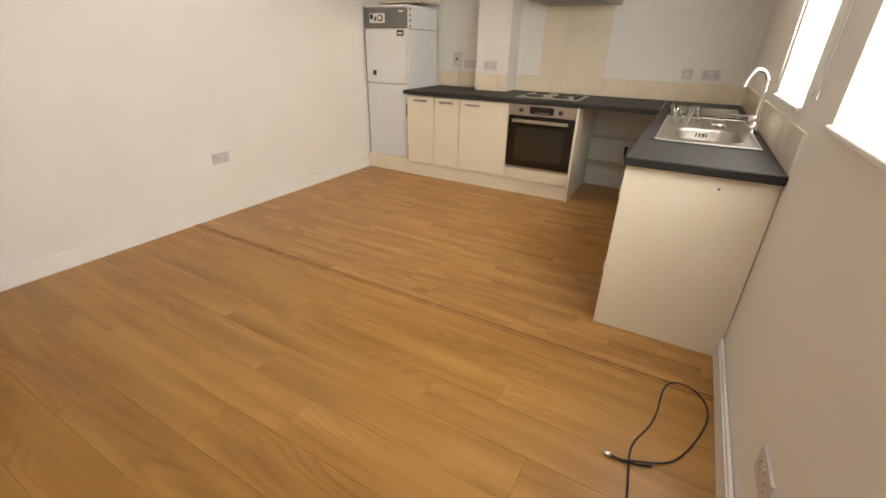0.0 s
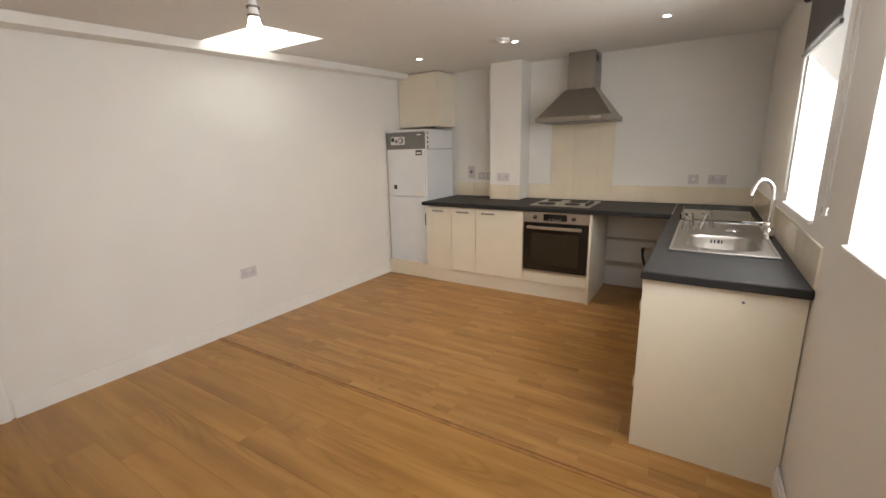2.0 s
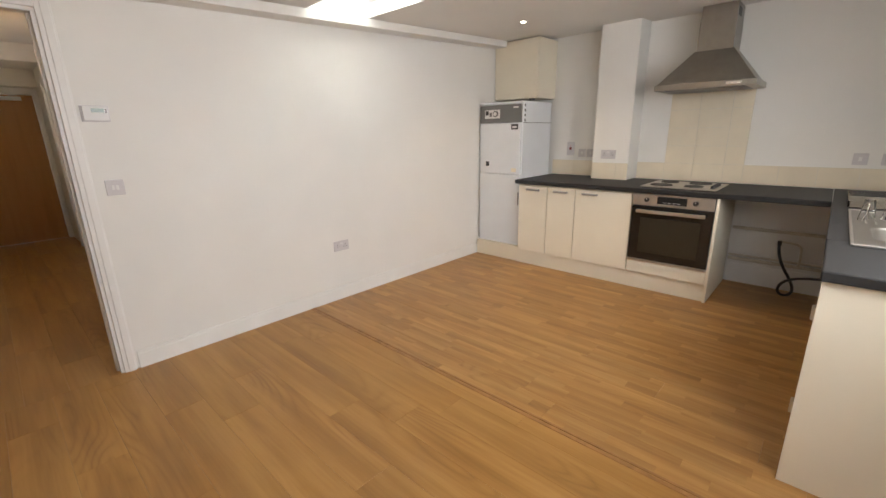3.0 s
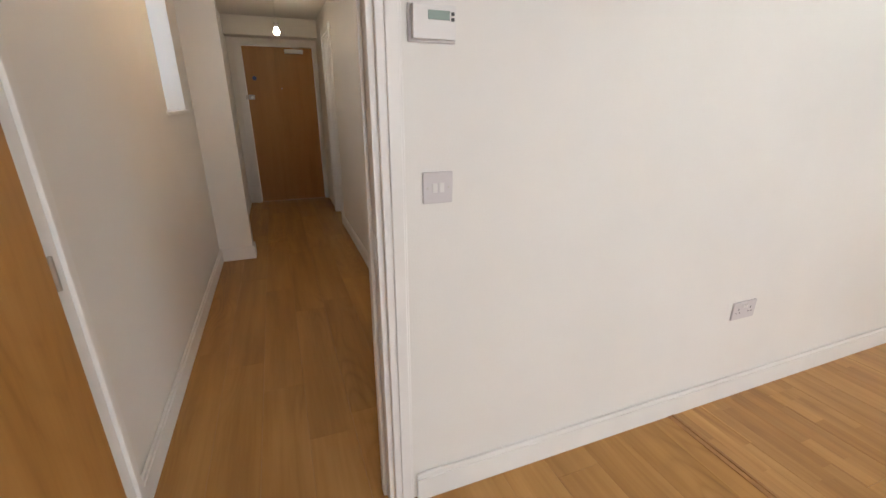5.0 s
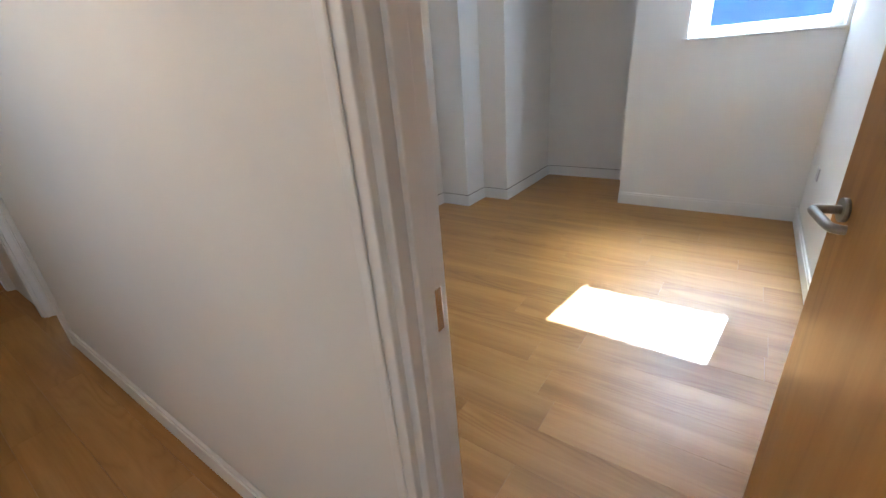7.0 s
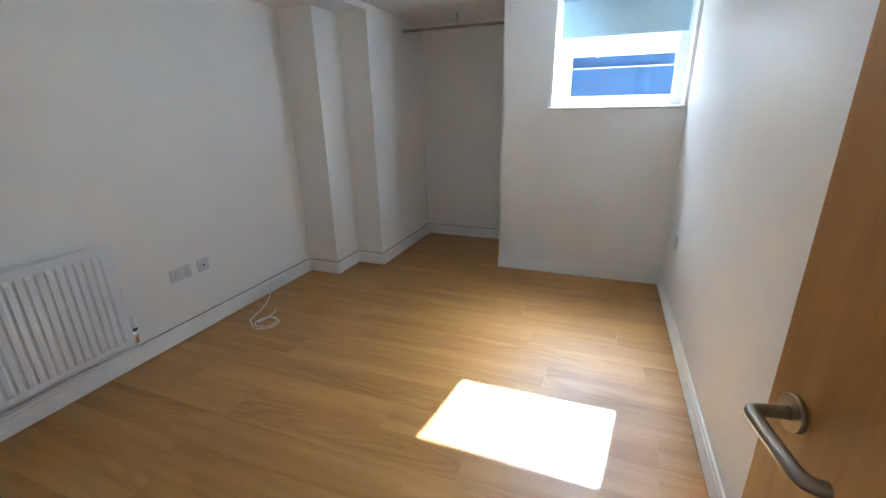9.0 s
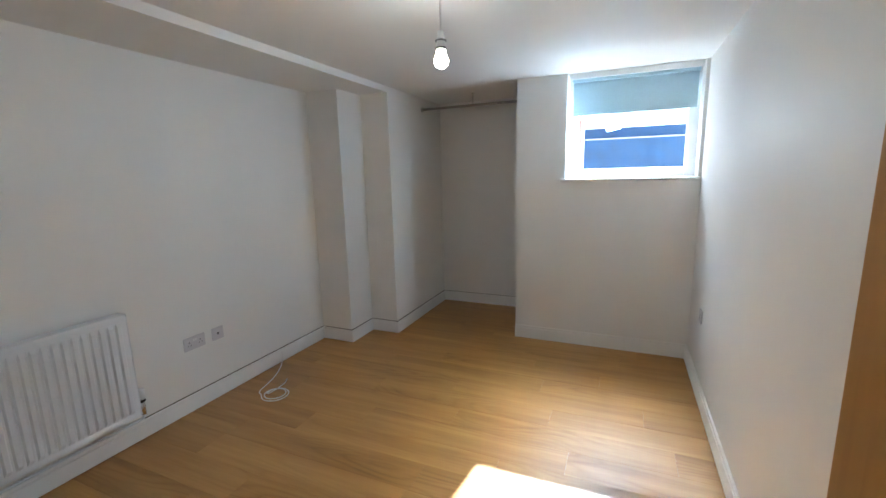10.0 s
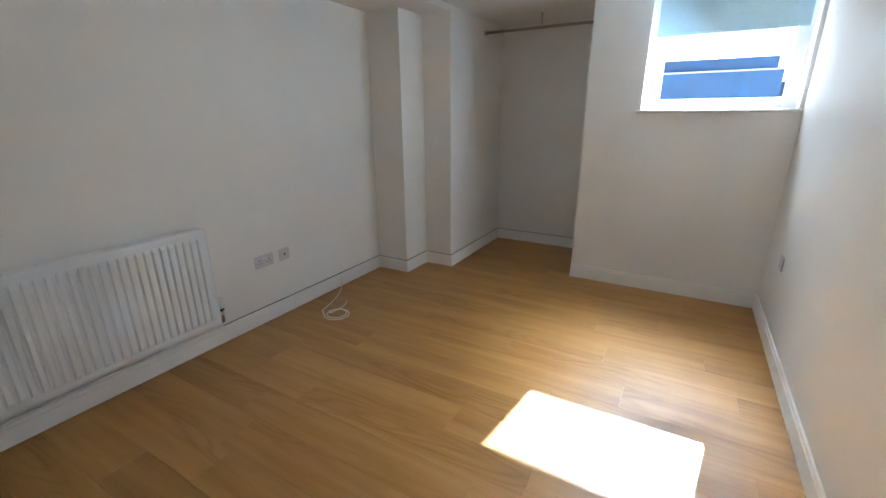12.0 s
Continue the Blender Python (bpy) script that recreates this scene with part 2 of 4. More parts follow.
def thing(name, label, category, group="", base=(0, 0, 0), kind=""):
    ob = new(name)
    ob.location = base
    return tagged(ob, label, category, group, kind)


def settle(ob):
    """Keeps parts, built in world places, where they are under a thing with a base of its own."""
    for c in ob.children:
        c.matrix_parent_inverse = Matrix.Translation(ob.location).inverted()
    return ob


def structure(name, bm, mat, label):
    return tagged(part(name, bm, mat), label, name.split("_")[0], "", "structure")


# ---- plan ----
T = 0.096           # partition thickness
KB, KR, KF = 0.74, 3.66, -4.8      # kitchen back, right and front walls
CS, CN = -4.34, -3.128              # corridor side walls
BE, BW, BB = -T, -3.15, 0.715      # bedroom east, west and window wall
ALC = 1.55                         # alcove back
FD = -5.2                          # front door wall
BC, CC = 2.255, 2.3                # bedroom and corridor ceilings
TOP = 2.6
SEAM = -2.225                        # joint of the two floor coverings


def kc(y):
    """Height of the kitchen's slightly sloping ceiling."""
    return 2.345 + 0.045 * y

# ---- large structure ----
w = B(-T, 0, -3.5, KB, 0, TOP)
box(w, -T, 0, -4.27, -3.5, 2.04, TOP)
box(w, -T, 0, KF, -4.27, 0, TOP)
structure("wall_partition", w, PAINT, "white painted partition wall between kitchen and bedroom")
structure("wall_kitchen_back", B(-T, KR + 0.25, KB, KB + 0.2, 0, TOP), PAINT, "white painted wall behind the kitchen units")
W1, W2 = (-1.68, -0.95), (-3.55, -2.2)
SILL = 1.12
w = B(KR, KR + 0.25, KF, KB, 0, SILL)
box(w, KR, KR + 0.25, W1[1], KB, SILL, TOP)
box(w, KR, KR + 0.25, W2[1], W1[0], SILL, TOP)
box(w, KR, KR + 0.25, KF, W2[0], SILL, TOP)
structure("wall_kitchen_window", w, PAINT, "white painted outer wall with two window recesses")
structure("wall_kitchen_front", B(-T, KR + 0.25, KF - 0.2, KF, 0, TOP), PAINT, "plain white painted wall")
# corridor
CW = (-2.54, -1.95)
w = B(FD, CW[0], CS - 0.25, CS, 0, TOP)
box(w, CW[0], CW[1], CS - 0.25, CS, 0, 1.27)
box(w, CW[0], CW[1], CS - 0.25, CS, 2.15, TOP)
box(w, CW[1], -T, CS - 0.25, CS, 0, TOP)
structure("wall_corridor_south", w, PAINT, "white painted corridor wall with a small window")
structure("wall_corridor_pier", B(-3.0, -2.86, CS, -4.07, 0, TOP), PAINT, "white painted pier beside the corridor")
structure("wall_corridor_return", B(FD, -3.78, CS, -4.2, 0, TOP), PAINT, "white painted wall beside the front door")
w = B(FD - 0.2, FD, CS - 0.25, -4.07, 0, TOP)
box(w, FD - 0.2, FD, -3.15, CN + 0.1, 0, TOP)
box(w, FD - 0.2, FD, -4.07, -3.15, 2.03, TOP)
structure("wall_front_door", w, PAINT, "white painted wall round the front door")
BD = (-0.935, -0.16)
RD = (-4.33, -3.74)
w = B(RD[1], BD[0], CN, CN + 0.1, 0, TOP)
box(w, BD[0], BD[1], CN, CN + 0.1, 2.04, TOP)
box(w, BD[1], -T, CN, CN + 0.1, 0, TOP)
box(w, RD[0], RD[1], CN, CN + 0.1, 2.04, TOP)
box(w, FD, RD[0], CN, CN + 0.1, 0, TOP)
structure("wall_corridor_north", w, PAINT, "white painted wall between corridor and bedroom")
w = B(FD, RD[1] + 0.3, CN + 0.9, CN + 1.0, 0, TOP)
structure("wall_cupboard_back", w, PAINT, "plain white painted wall behind a doorway")
# bedroom
structure("wall_bedroom_west", B(BW - 0.15, BW, CN + 0.1, ALC, 0, TOP), PAINT, "white painted long bedroom wall")
w = B(BW, -2.83, 0.06, ALC, 0, TOP)
box(w, -2.83, -2.55, 0.4, ALC, 0, TOP)
structure("wall_bedroom_piers", w, PAINT, "white painted stepped boxing beside the alcove")
structure("wall_alcove_back", B(BW - 0.15, -1.02, ALC, ALC + 0.2, 0, TOP), PAINT, "white painted back wall of the alcove")
BWIN = (-1.07, -0.12, 1.41)
w = B(-1.48, BWIN[0], BB, BB + 0.25, 0, TOP)
box(w, BWIN[0], BWIN[1], BB, BB + 0.25, 0, BWIN[2])
box(w, BWIN[1], -T, BB, BB + 0.25, 0, TOP)
box(w, BWIN[0], BWIN[1], BB, BB + 0.25, BC, TOP)
box(w, -1.48, -1.1, BB + 0.25, ALC, 0, TOP)
structure("wall_bedroom_window", w, PAINT, "white painted window wall with a raised recess")
# ceilings
SKY = (0.16, 0.79, -2.1, -1.55)


def sloped(bm, x0, x1, y0, y1, t=0.1, drop=0.0):
    box(bm, x0, x1, y0, y1, 0, 1)
    bm.verts.ensure_lookup_table()
    for v in bm.verts[-8:]:
        v.co.z = kc(v.co.y) - drop + (t if v.co.z > 0.5 else 0)


w = bmesh.new()
sloped(w, 0, SKY[0], KF, KB)
sloped(w, SKY[1], KR, KF, KB)
sloped(w, SKY[0], SKY[1], KF, SKY[2])
sloped(w, SKY[0], SKY[1], SKY[3], KB)
structure("ceiling_kitchen", w, CEIL, "white painted kitchen ceiling")
w = B(SKY[0] - 0.05, SKY[0], SKY[2] - 0.05, SKY[3] + 0.05, 2.36, 2.78)
box(w, SKY[1], SKY[1] + 0.05, SKY[2] - 0.05, SKY[3] + 0.05, 2.36, 2.78)
box(w, SKY[0], SKY[1], SKY[2] - 0.05, SKY[2], 2.36, 2.78)
box(w, SKY[0], SKY[1], SKY[3], SKY[3] + 0.05, 2.385, 2.78)
structure("trim_skylight_shaft", w, GLOSS, "white painted shaft of the roof light")
g = part("window_skylight", B(SKY[0] - 0.04, SKY[1] + 0.04, SKY[2] - 0.04, SKY[3] + 0.04, 2.78, 2.8), ROOFGLASS)
g.visible_shadow = False
tagged(g, "clear glass roof light pane", "window", "", "structure")
w = bmesh.new()
sloped(w, 0.003, 0.16, KF, 0.34, 0.06, 0.063)
structure("trim_boxing", w, PAINT, "white painted boxing along the wall top")
structure("ceiling_corridor", B(FD, -T, CS, CN, CC, CC + 0.1), CEIL, "white painted corridor ceiling")
w = B(-3.0, -2.88, CS, CN, 2.14, CC)
box(w, FD, -4.95, CS, CN, 2.09, CC)
structure("trim_corridor_beam", w, PAINT, "white painted downstand beam across the corridor")
w = B(BW, -1.48, CN + 0.1, ALC, BC, BC + 0.1)
box(w, -1.48, -T, CN + 0.1, BB, BC, BC + 0.1)
structure("ceiling_bedroom", w, CEIL, "white painted bedroom ceiling")
structure("trim_bedroom_boxing", B(BW, -2.553, CN + 0.1, 0.4, 2.205, BC), PAINT, "white painted boxing along the bedroom wall")
# unseen slab, added to stop sun and sky entering from above
w = B(FD - 0.3, -1.04, CS - 0.3, ALC + 0.22, TOP, TOP + 0.1)
box(w, -1.04, -T, CS - 0.3, BB + 0.27, TOP, TOP + 0.1)
structure("roof", w, SLATE, "unseen flat roof added to keep sun and sky out")

# ---- skirting, linings and doors ----
def skirting(spans, h=0.115, gap=0.0):
    """spans: x0, x1, y0, y1 of each length's footprint."""
    for x0, x1, y0, y1 in spans:
        bm = B(x0, x1, y0, y1, gap, h - 0.02)
        ix, iy = (0.004, 0) if abs(x1 - x0) < abs(y1 - y0) else (0, 0.004)
        box(bm, x0 + ix, x1 - ix, y0 + iy, y1 - iy, h - 0.02, h, 0.002)
        structure("baseboard", bm, GLOSS, "white gloss painted skirting board")


SK = 0.02
skirting([(0, SK, -3.43, 0.0), (KR - SK, KR, KF, -1.9), (-2.86, -T - 0.004, CS, CS + SK), (-2.86, -2.86 + SK, CS + SK, -4.052),
          (RD[1] + 0.07, BD[0] - 0.07, CN - SK, CN), (-3.0, -2.86, -4.07, -4.052), (FD, -3.79, -4.2, -4.182),
          (-1.48, BE - SK, BB - SK, BB), (BE - SK, BE, -3.0, BB)])
OLD = [(BW, BW + SK, CN + 0.1, 0.06), (BW + SK, -2.83, 0.06 - SK, 0.06), (-2.83, -2.83 + SK, 0.06 - SK, 0.4),
       (-2.83 + SK, -2.55, 0.4 - SK, 0.4), (-2.55, -2.55 + SK, 0.4 - SK, ALC), (-2.55 + SK, -1.48, ALC - SK, ALC)]
skirting(OLD, gap=0.007)
# dark strips colour in the shade of the crack where the old boards have come away from the plaster
for x0, x1, y0, y1 in OLD:
    if x1 - x0 < y1 - y0:
        x1 = x0 + 0.007
    else:
        y0 = y1 - 0.007
    structure("trim_skirting_crack", B(x0, x1, y0, y1, 0.115, 0.1185), CRACK_SHADE, "dark strip for the shade in the crack above the skirting board")
w = B(0.02, KR - 0.02, SEAM - 0.012, SEAM + 0.008, 0.0, 0.0035, 0.0012)
box(w, 0.02, KR - 0.02, SEAM + 0.012, SEAM + 0.026, 0.0, 0.006, 0.002)
part("trim_floor_joint", w, JOINT)
tagged(bpy.data.objects["trim_floor_joint"], "worn joint strip between two floor coverings", "trim", "", "structure")


def lining(name, axis, a0, a1, w0, w1, top, label, stop=0.5, arch=0.065):
    """A door lining in a wall; axis: the way the opening spans; w0, w1: the wall's faces."""
    root = thing(name, label, "door frame", "", (0, 0, 0), "structure")

    def b(s0, s1, t0, t1, z0, z1, bev=0.003):
        return B(s0, s1, t0, t1, z0, z1, bev) if axis == "x" else B(t0, t1, s0, s1, z0, z1, bev)
    t = 0.028
    part("jamb", b(a0, a0 + t, w0 - 0.003, w1 + 0.003, 0, top - t), GLOSS, root)
    part("jamb", b(a1 - t, a1, w0 - 0.003, w1 + 0.003, 0, top - t), GLOSS, root)
    part("head", b(a0, a1, w0 - 0.003, w1 + 0.003, top - t, top), GLOSS, root)
    c = w0 + (w1 - w0) * stop
    part("door_stop", b(a0 + t, a0 + t + 0.012, c - 0.018, c + 0.018, 0, top - t), GLOSS, root)
    part("door_stop", b(a1 - t - 0.012, a1 - t, c - 0.018, c + 0.018, 0, top - t), GLOSS, root)
    for f0, f1, g0, g1 in ((w0 - 0.018, w0, w0 - 0.024, w0 - 0.018), (w1, w1 + 0.018, w1 + 0.018, w1 + 0.024)):
        for s0, s1 in ((a0 - arch + 0.01, a0 + 0.01), (a1 - 0.01, a1 + arch - 0.01)):
            bm = b(s0, s1, f0, f1, 0, top + arch - 0.01)
            o = b(s0 + 0.008 if s0 < a0 else s0 + 0.022, s1 - 0.022 if s0 < a0 else s1 - 0.008, g0, g1, 0, top + arch - 0.02)
            me = bpy.data.meshes.new("x")
            o.to_mesh(me)
            bm.from_mesh(me)
            bpy.data.meshes.remove(me)
            o.free()
            part("architrave", bm, GLOSS, root)
        part("architrave", b(a0 + 0.01, a1 - 0.01, f0, f1, top - 0.01, top + arch - 0.01), GLOSS, root)
    return root


f = lining("door_frame_kitchen", "y", -4.27, -3.5, -T, 0, 2.04, "white gloss painted kitchen door lining", 0.35)
part("strike_plate", B(-0.034, -0.008, -3.5305, -3.5275, 0.93, 1.01, 0.001), CHROME, f, "worn metal strike plate")
f = lining("door_frame_bedroom", "x", BD[0], BD[1], CN, CN + 0.1, 2.04, "white gloss painted bedroom door lining, chipped", 0.4, 0.05)
part("strike_plate", B(BD[0] + 0.0275, BD[0] + 0.0305, CN + 0.062, CN + 0.086, 0.99, 1.07, 0.001), CHROME, f, "worn metal strike plate")
f = lining("door_frame_side", "x", RD[0], RD[1], CN, CN + 0.1, 2.04, "white gloss painted corridor side door lining", 0.5)
part("latch_plate", B(RD[0] + 0.0275, RD[0] + 0.034, CN + 0.06, CN + 0.1, 0.93, 1.09, 0.001), BLACK, f, "black latch plate")
f = lining("door_frame_front", "y", -4.07, -3.15, FD - 0.16, FD, 2.03, "white gloss painted front door frame", 0.3)
f = thing("door_frame_cupboard", "white painted door frame beyond the corridor pier", "door frame", "", (0, 0, 0), "structure")
part("architrave", B(-3.06, -3.0, CS + 0.12, -4.09, 0, 2.1, 0.004), GLOSS, f)
part("architrave", B(-3.79, -3.72, CS + 0.05, -4.17, 0, 2.1, 0.004), GLOSS, f)
part("head", B(-3.72, -3.06, CS + 0.05, -4.12, 2.04, 2.1, 0.004), GLOSS, f)
part("door_leaf", B(-3.72, -3.06, CS + 0.04, CS + 0.075, 0.006, 2.035, 0.002), GLOSS, f, "white painted flush door, shut")


def lever(parent, x, z, y, side=1, turn=-1):
    """A steel lever on a round rose, on a leaf built along x; side: which face; turn: which way it points."""
    h = part("handle", rod(bmesh.new(), (x, y, z), (x, y + side * 0.009, z), 0.026, seg=28), HOODSTEEL, parent, "brushed steel lever handle", True)
    tube("lever", [(x, y + side * 0.005, z), (x, y + side * 0.03, z), (x, y + side * 0.052, z), (x + turn * 0.006, y + side * 0.058, z),
                   (x + turn * 0.03, y + side * 0.058, z), (x + turn * 0.08, y + side * 0.058, z), (x + turn * 0.115, y + side * 0.058, z),
                   (x + turn * 0.125, y + side * 0.052, z), (x + turn * 0.127, y + side * 0.036, z)], 0.0095, HOODSTEEL, h)


def leaf(name, width, label, mat, hx, hy, angle, stile=0.06, handle_z=0.99):
    """A flush door leaf with levers, hinged at the origin and lying along +x, then swung."""
    d = tagged(new(name), label, "door", "", "structure")
    part("panel", B(0.0, width, -0.022, 0.022, 0.008, 2.0, 0.0015), mat, d)
    for z in (0.22, 1.0, 1.78):
        part("hinge", rod(bmesh.new(), (-0.004, 0.024, z - 0.04), (-0.004, 0.024, z + 0.04), 0.006), STEEL, d)
    lever(d, width - stile, handle_z, 0.022, 1, -1)
    lever(d, width - stile, handle_z, -0.022, -1, -1)
    part("latch", B(width - 0.0005, width + 0.002, -0.011, 0.011, 0.93, 1.05), STEEL, d, "steel latch plate")
    d.matrix_world = pose(hx, hy, 0, 0, 0, angle)
    return d


leaf("door_kitchen", 0.71, "oak veneer kitchen door standing wide open", OAK_DOOR, 0.005, -4.262, 0)
leaf("door_bedroom", 0.73, "oak veneer bedroom door standing open", OAK_DOOR, -0.206, -3.01, 100, 0.06, 1.05)

d = tagged(new("door_front"), "plain brown wood veneer front door, shut", "door", "", "structure")
part("panel", B(FD - 0.07, FD - 0.025, -4.036, -3.184, 0.006, 1.998, 0.002), FLUSH_DOOR, d)
lk = part("rim_lock", B(FD - 0.025, FD + 0.01, -4.03, -3.955, 1.36, 1.42, 0.006), STEEL, d, "brushed steel rim lock")
part("lock_knob", R((FD + 0.01, -3.98, 1.39), (FD + 0.03, -3.98, 1.39), 0.014), CHROME, lk)
part("keep", B(FD - 0.02, FD + 0.006, -4.085, -4.034, 1.365, 1.415, 0.004), STEEL, d)
part("sign_disc", R((FD - 0.025, -3.93, 1.62), (FD - 0.022, -3.93, 1.62), 0.026, seg=28), material("blue_sign", (0.03, 0.06, 0.16), 0.4, bump=0), d, "small round blue door sign")
part("spy_hole", R((FD - 0.025, -3.61, 1.5), (FD - 0.021, -3.61, 1.5), 0.008), STEEL, d)
cl = part("door_closer", B(FD - 0.025, FD + 0.025, -3.53, -3.3, 1.925, 1.975, 0.006), ENAMEL, d, "silver overhead door closer")
part("closer_arm", R((FD + 0.01, -3.42, 1.985), (FD + 0.12, -3.3, 1.992), 0.007), STEEL, cl)
part("closer_arm", R((FD + 0.12, -3.3, 1.992), (FD + 0.01, -3.2, 2.0), 0.007), STEEL, cl)

# ---- windows ----
def glazing(name, axis, a0, a1, z0, z1, w, label, frame_w=0.055, vent=False):
    """A white plastic window with its pane; w: the middle of its depth."""
    root = thing(name, label, "window", "", (0, 0, 0), "structure")

    def b(s0, s1, t0, t1, u0, u1, bev=0.004):
        return B(s0, s1, t0, t1, u0, u1, bev) if axis == "x" else B(t0, t1, s0, s1, u0, u1, bev)
    fw = frame_w
    wf = part("window_frame", b(a0, a0 + fw, w - 0.035, w + 0.035, z0, z1), UPVC, root)
    part("stile", b(a1 - fw, a1, w - 0.035, w + 0.035, z0, z1), UPVC, root)
    part("bottom_rail", b(a0 + fw, a1 - fw, w - 0.035, w + 0.035, z0, z0 + fw), UPVC, root)
    part("top_rail", b(a0 + fw, a1 - fw, w - 0.035, w + 0.035, z1 - fw, z1), UPVC, root)
    p = part("pane", b(a0 + fw, a1 - fw, w - 0.006, w + 0.006, z0 + fw, z1 - fw, 0), GLASS, root)
    p.visible_shadow = False
    if vent:
        m = (a0 + a1) / 2
        part("window_handle", b(m - 0.05, m + 0.07, w - 0.075, w - 0.036, z0 + 0.015, z0 + 0.04), UPVC, root)
    return root


glazing("window_kitchen_a", "y", W1[0], W1[1], SILL + 0.02, 2.2, KR + 0.2, "white plastic kitchen window in a deep recess")
glazing("window_kitchen_b", "y", W2[0], W2[1], SILL + 0.02, 2.12, KR + 0.2, "white plastic kitchen window beside the worktop end")
glazing("window_corridor", "x", CW[0], CW[1], 1.29, 2.15, CS - 0.2, "small white plastic corridor window")
glazing("window_bedroom", "x", BWIN[0], BWIN[1], BWIN[2] + 0.02, BC, BB + 0.19, "white plastic bedroom window, blind half down", 0.075, True)
for nm, bm, lb in (("sill_kitchen_a", B(KR - 0.018, KR + 0.165, W1[0] - 0.0, W1[1], SILL, SILL + 0.02, 0.005), "white painted window sill above the sink"),
                   ("sill_kitchen_b", B(KR - 0.018, KR + 0.165, W2[0], W2[1], SILL, SILL + 0.02, 0.005), "white painted window sill"),
                   ("sill_corridor", B(CW[0] - 0.03, CW[1] + 0.03, CS - 0.165, CS + 0.02, 1.27, 1.29, 0.005), "white painted corridor window sill"),
                   ("sill_bedroom", B(BWIN[0] - 0.03, BE - 0.004, BB - 0.025, BB + 0.155, BWIN[2], BWIN[2] + 0.02, 0.005), "white painted bedroom window sill")):
    structure(nm, bm, GLOSS, lb)


def roller(name, axis, a0, a1, top, low, w, mat, label, chain=None):
    """A roller blind: tube, brackets, cloth and bottom bar."""
    root = thing(name, label, "blind")

    def b(s0, s1, t0, t1, u0, u1, bev=0.002):
        return B(s0, s1, t0, t1, u0, u1, bev) if axis == "x" else B(t0, t1, s0, s1, u0, u1, bev)
    e0, e1 = ((a0, w, top), (a1, w, top)) if axis == "x" else ((w, a0, top), (w, a1, top))
    part("roller_tube", R(e0, e1, 0.02, seg=24), mat, root, "", True)
    part("bracket", b(a0 - 0.006, a0, w - 0.025, w + 0.025, top - 0.025, top + 0.03), WHITE, root)
    part("bracket", b(a1, a1 + 0.006, w - 0.025, w + 0.025, top - 0.025, top + 0.03), WHITE, root)
    part("cloth", b(a0 + 0.005, a1 - 0.005, w + 0.017, w + 0.0185, low, top, 0), mat, root)
    part("bottom_bar", b(a0 + 0.005, a1 - 0.005, w + 0.011, w + 0.024, low - 0.02, low, 0.003), mat, root)
    return root


roller("roller_blind", "x", BWIN[0] + 0.03, BWIN[1] - 0.02, BC - 0.04, 1.958, BB + 0.105, BLIND, "pale blue grey roller blind, half lowered")
part("trim_blind_board", B(BWIN[0] + 0.02, BWIN[1] - 0.01, BB + 0.02, BB + 0.04, BC - 0.045, BC - 0.002, 0.003), UPVC)
tagged(bpy.data.objects["trim_blind_board"], "white plastic blind headrail", "trim", "", "structure")
bl = roller("roller_blind", "y", W1[0] - 0.02, W1[1] + 0.02, 2.17, 1.9, KR - 0.04, BLIND_DARK, "charcoal roller blind, mostly rolled up")
bl2 = roller("roller_blind", "y", W2[0] + 0.02, W2[1] - 0.02, 2.13, 1.98, KR + 0.05, BLIND_DARK, "charcoal roller blind, rolled up")


def chain(y, top, low, sway, wide):
    c = thing("blind_chain", "white bead chain hanging from the blind", "chain", "blind chains")
    tube("bead_loop", [(KR - 0.012, y, top), (KR - 0.012, y - 0.01 + sway, (top + low) / 2 + 0.2), (KR - 0.01, y - 0.02 + sway, low + 0.1), (KR - 0.01, y + 0.0 + sway, low),
                       (KR - 0.01, y + 0.02 + wide * 0.3 + sway, low + 0.06), (KR - 0.012, y + wide, (top + low) / 2 + 0.1), (KR - 0.012, y + wide * 0.8, top)], 0.0028, WHITE, c)
    part("clip", B(KR - 0.02, KR - 0.002, y + sway - 0.01, y + sway + 0.012, low - 0.012, low + 0.02, 0.003), CLEAR, c, "clear plastic chain clip")


chain(-1.93, 2.25, 1.2, 0.03, 0.1)
chain(-0.915, 2.2, 1.2, 0.0, 0.02)
lt = thing("window_fastener", "dark window catch with a red tag", "catch")
part("catch", B(KR + 0.14, KR + 0.16, -1.7, -1.66, 1.38, 1.43, 0.004), BLACK, lt)
part("tag", B(KR + 0.02, KR + 0.03, -1.71, -1.695, 1.145, 1.175, 0.003), RED, lt, "red plastic tag")
settle(lt)

# ---- kitchen ----
FY = -0.03          # front of the base units
u = thing("wall_cupboard", "cream wall cupboard above the white boiler", "cupboard")
part("body", B(0.004, 0.56, 0.36, KB - 0.002, 1.745, kc(0.36) - 0.012), CREAM, u)
part("door", B(0.01, 0.555, 0.34, 0.358, 1.75, kc(0.36) - 0.03, 0.002), CREAM, u)
part("hinge", B(0.44, 0.49, 0.37, 0.42, 1.73, 1.745, 0.002), GREY, u)

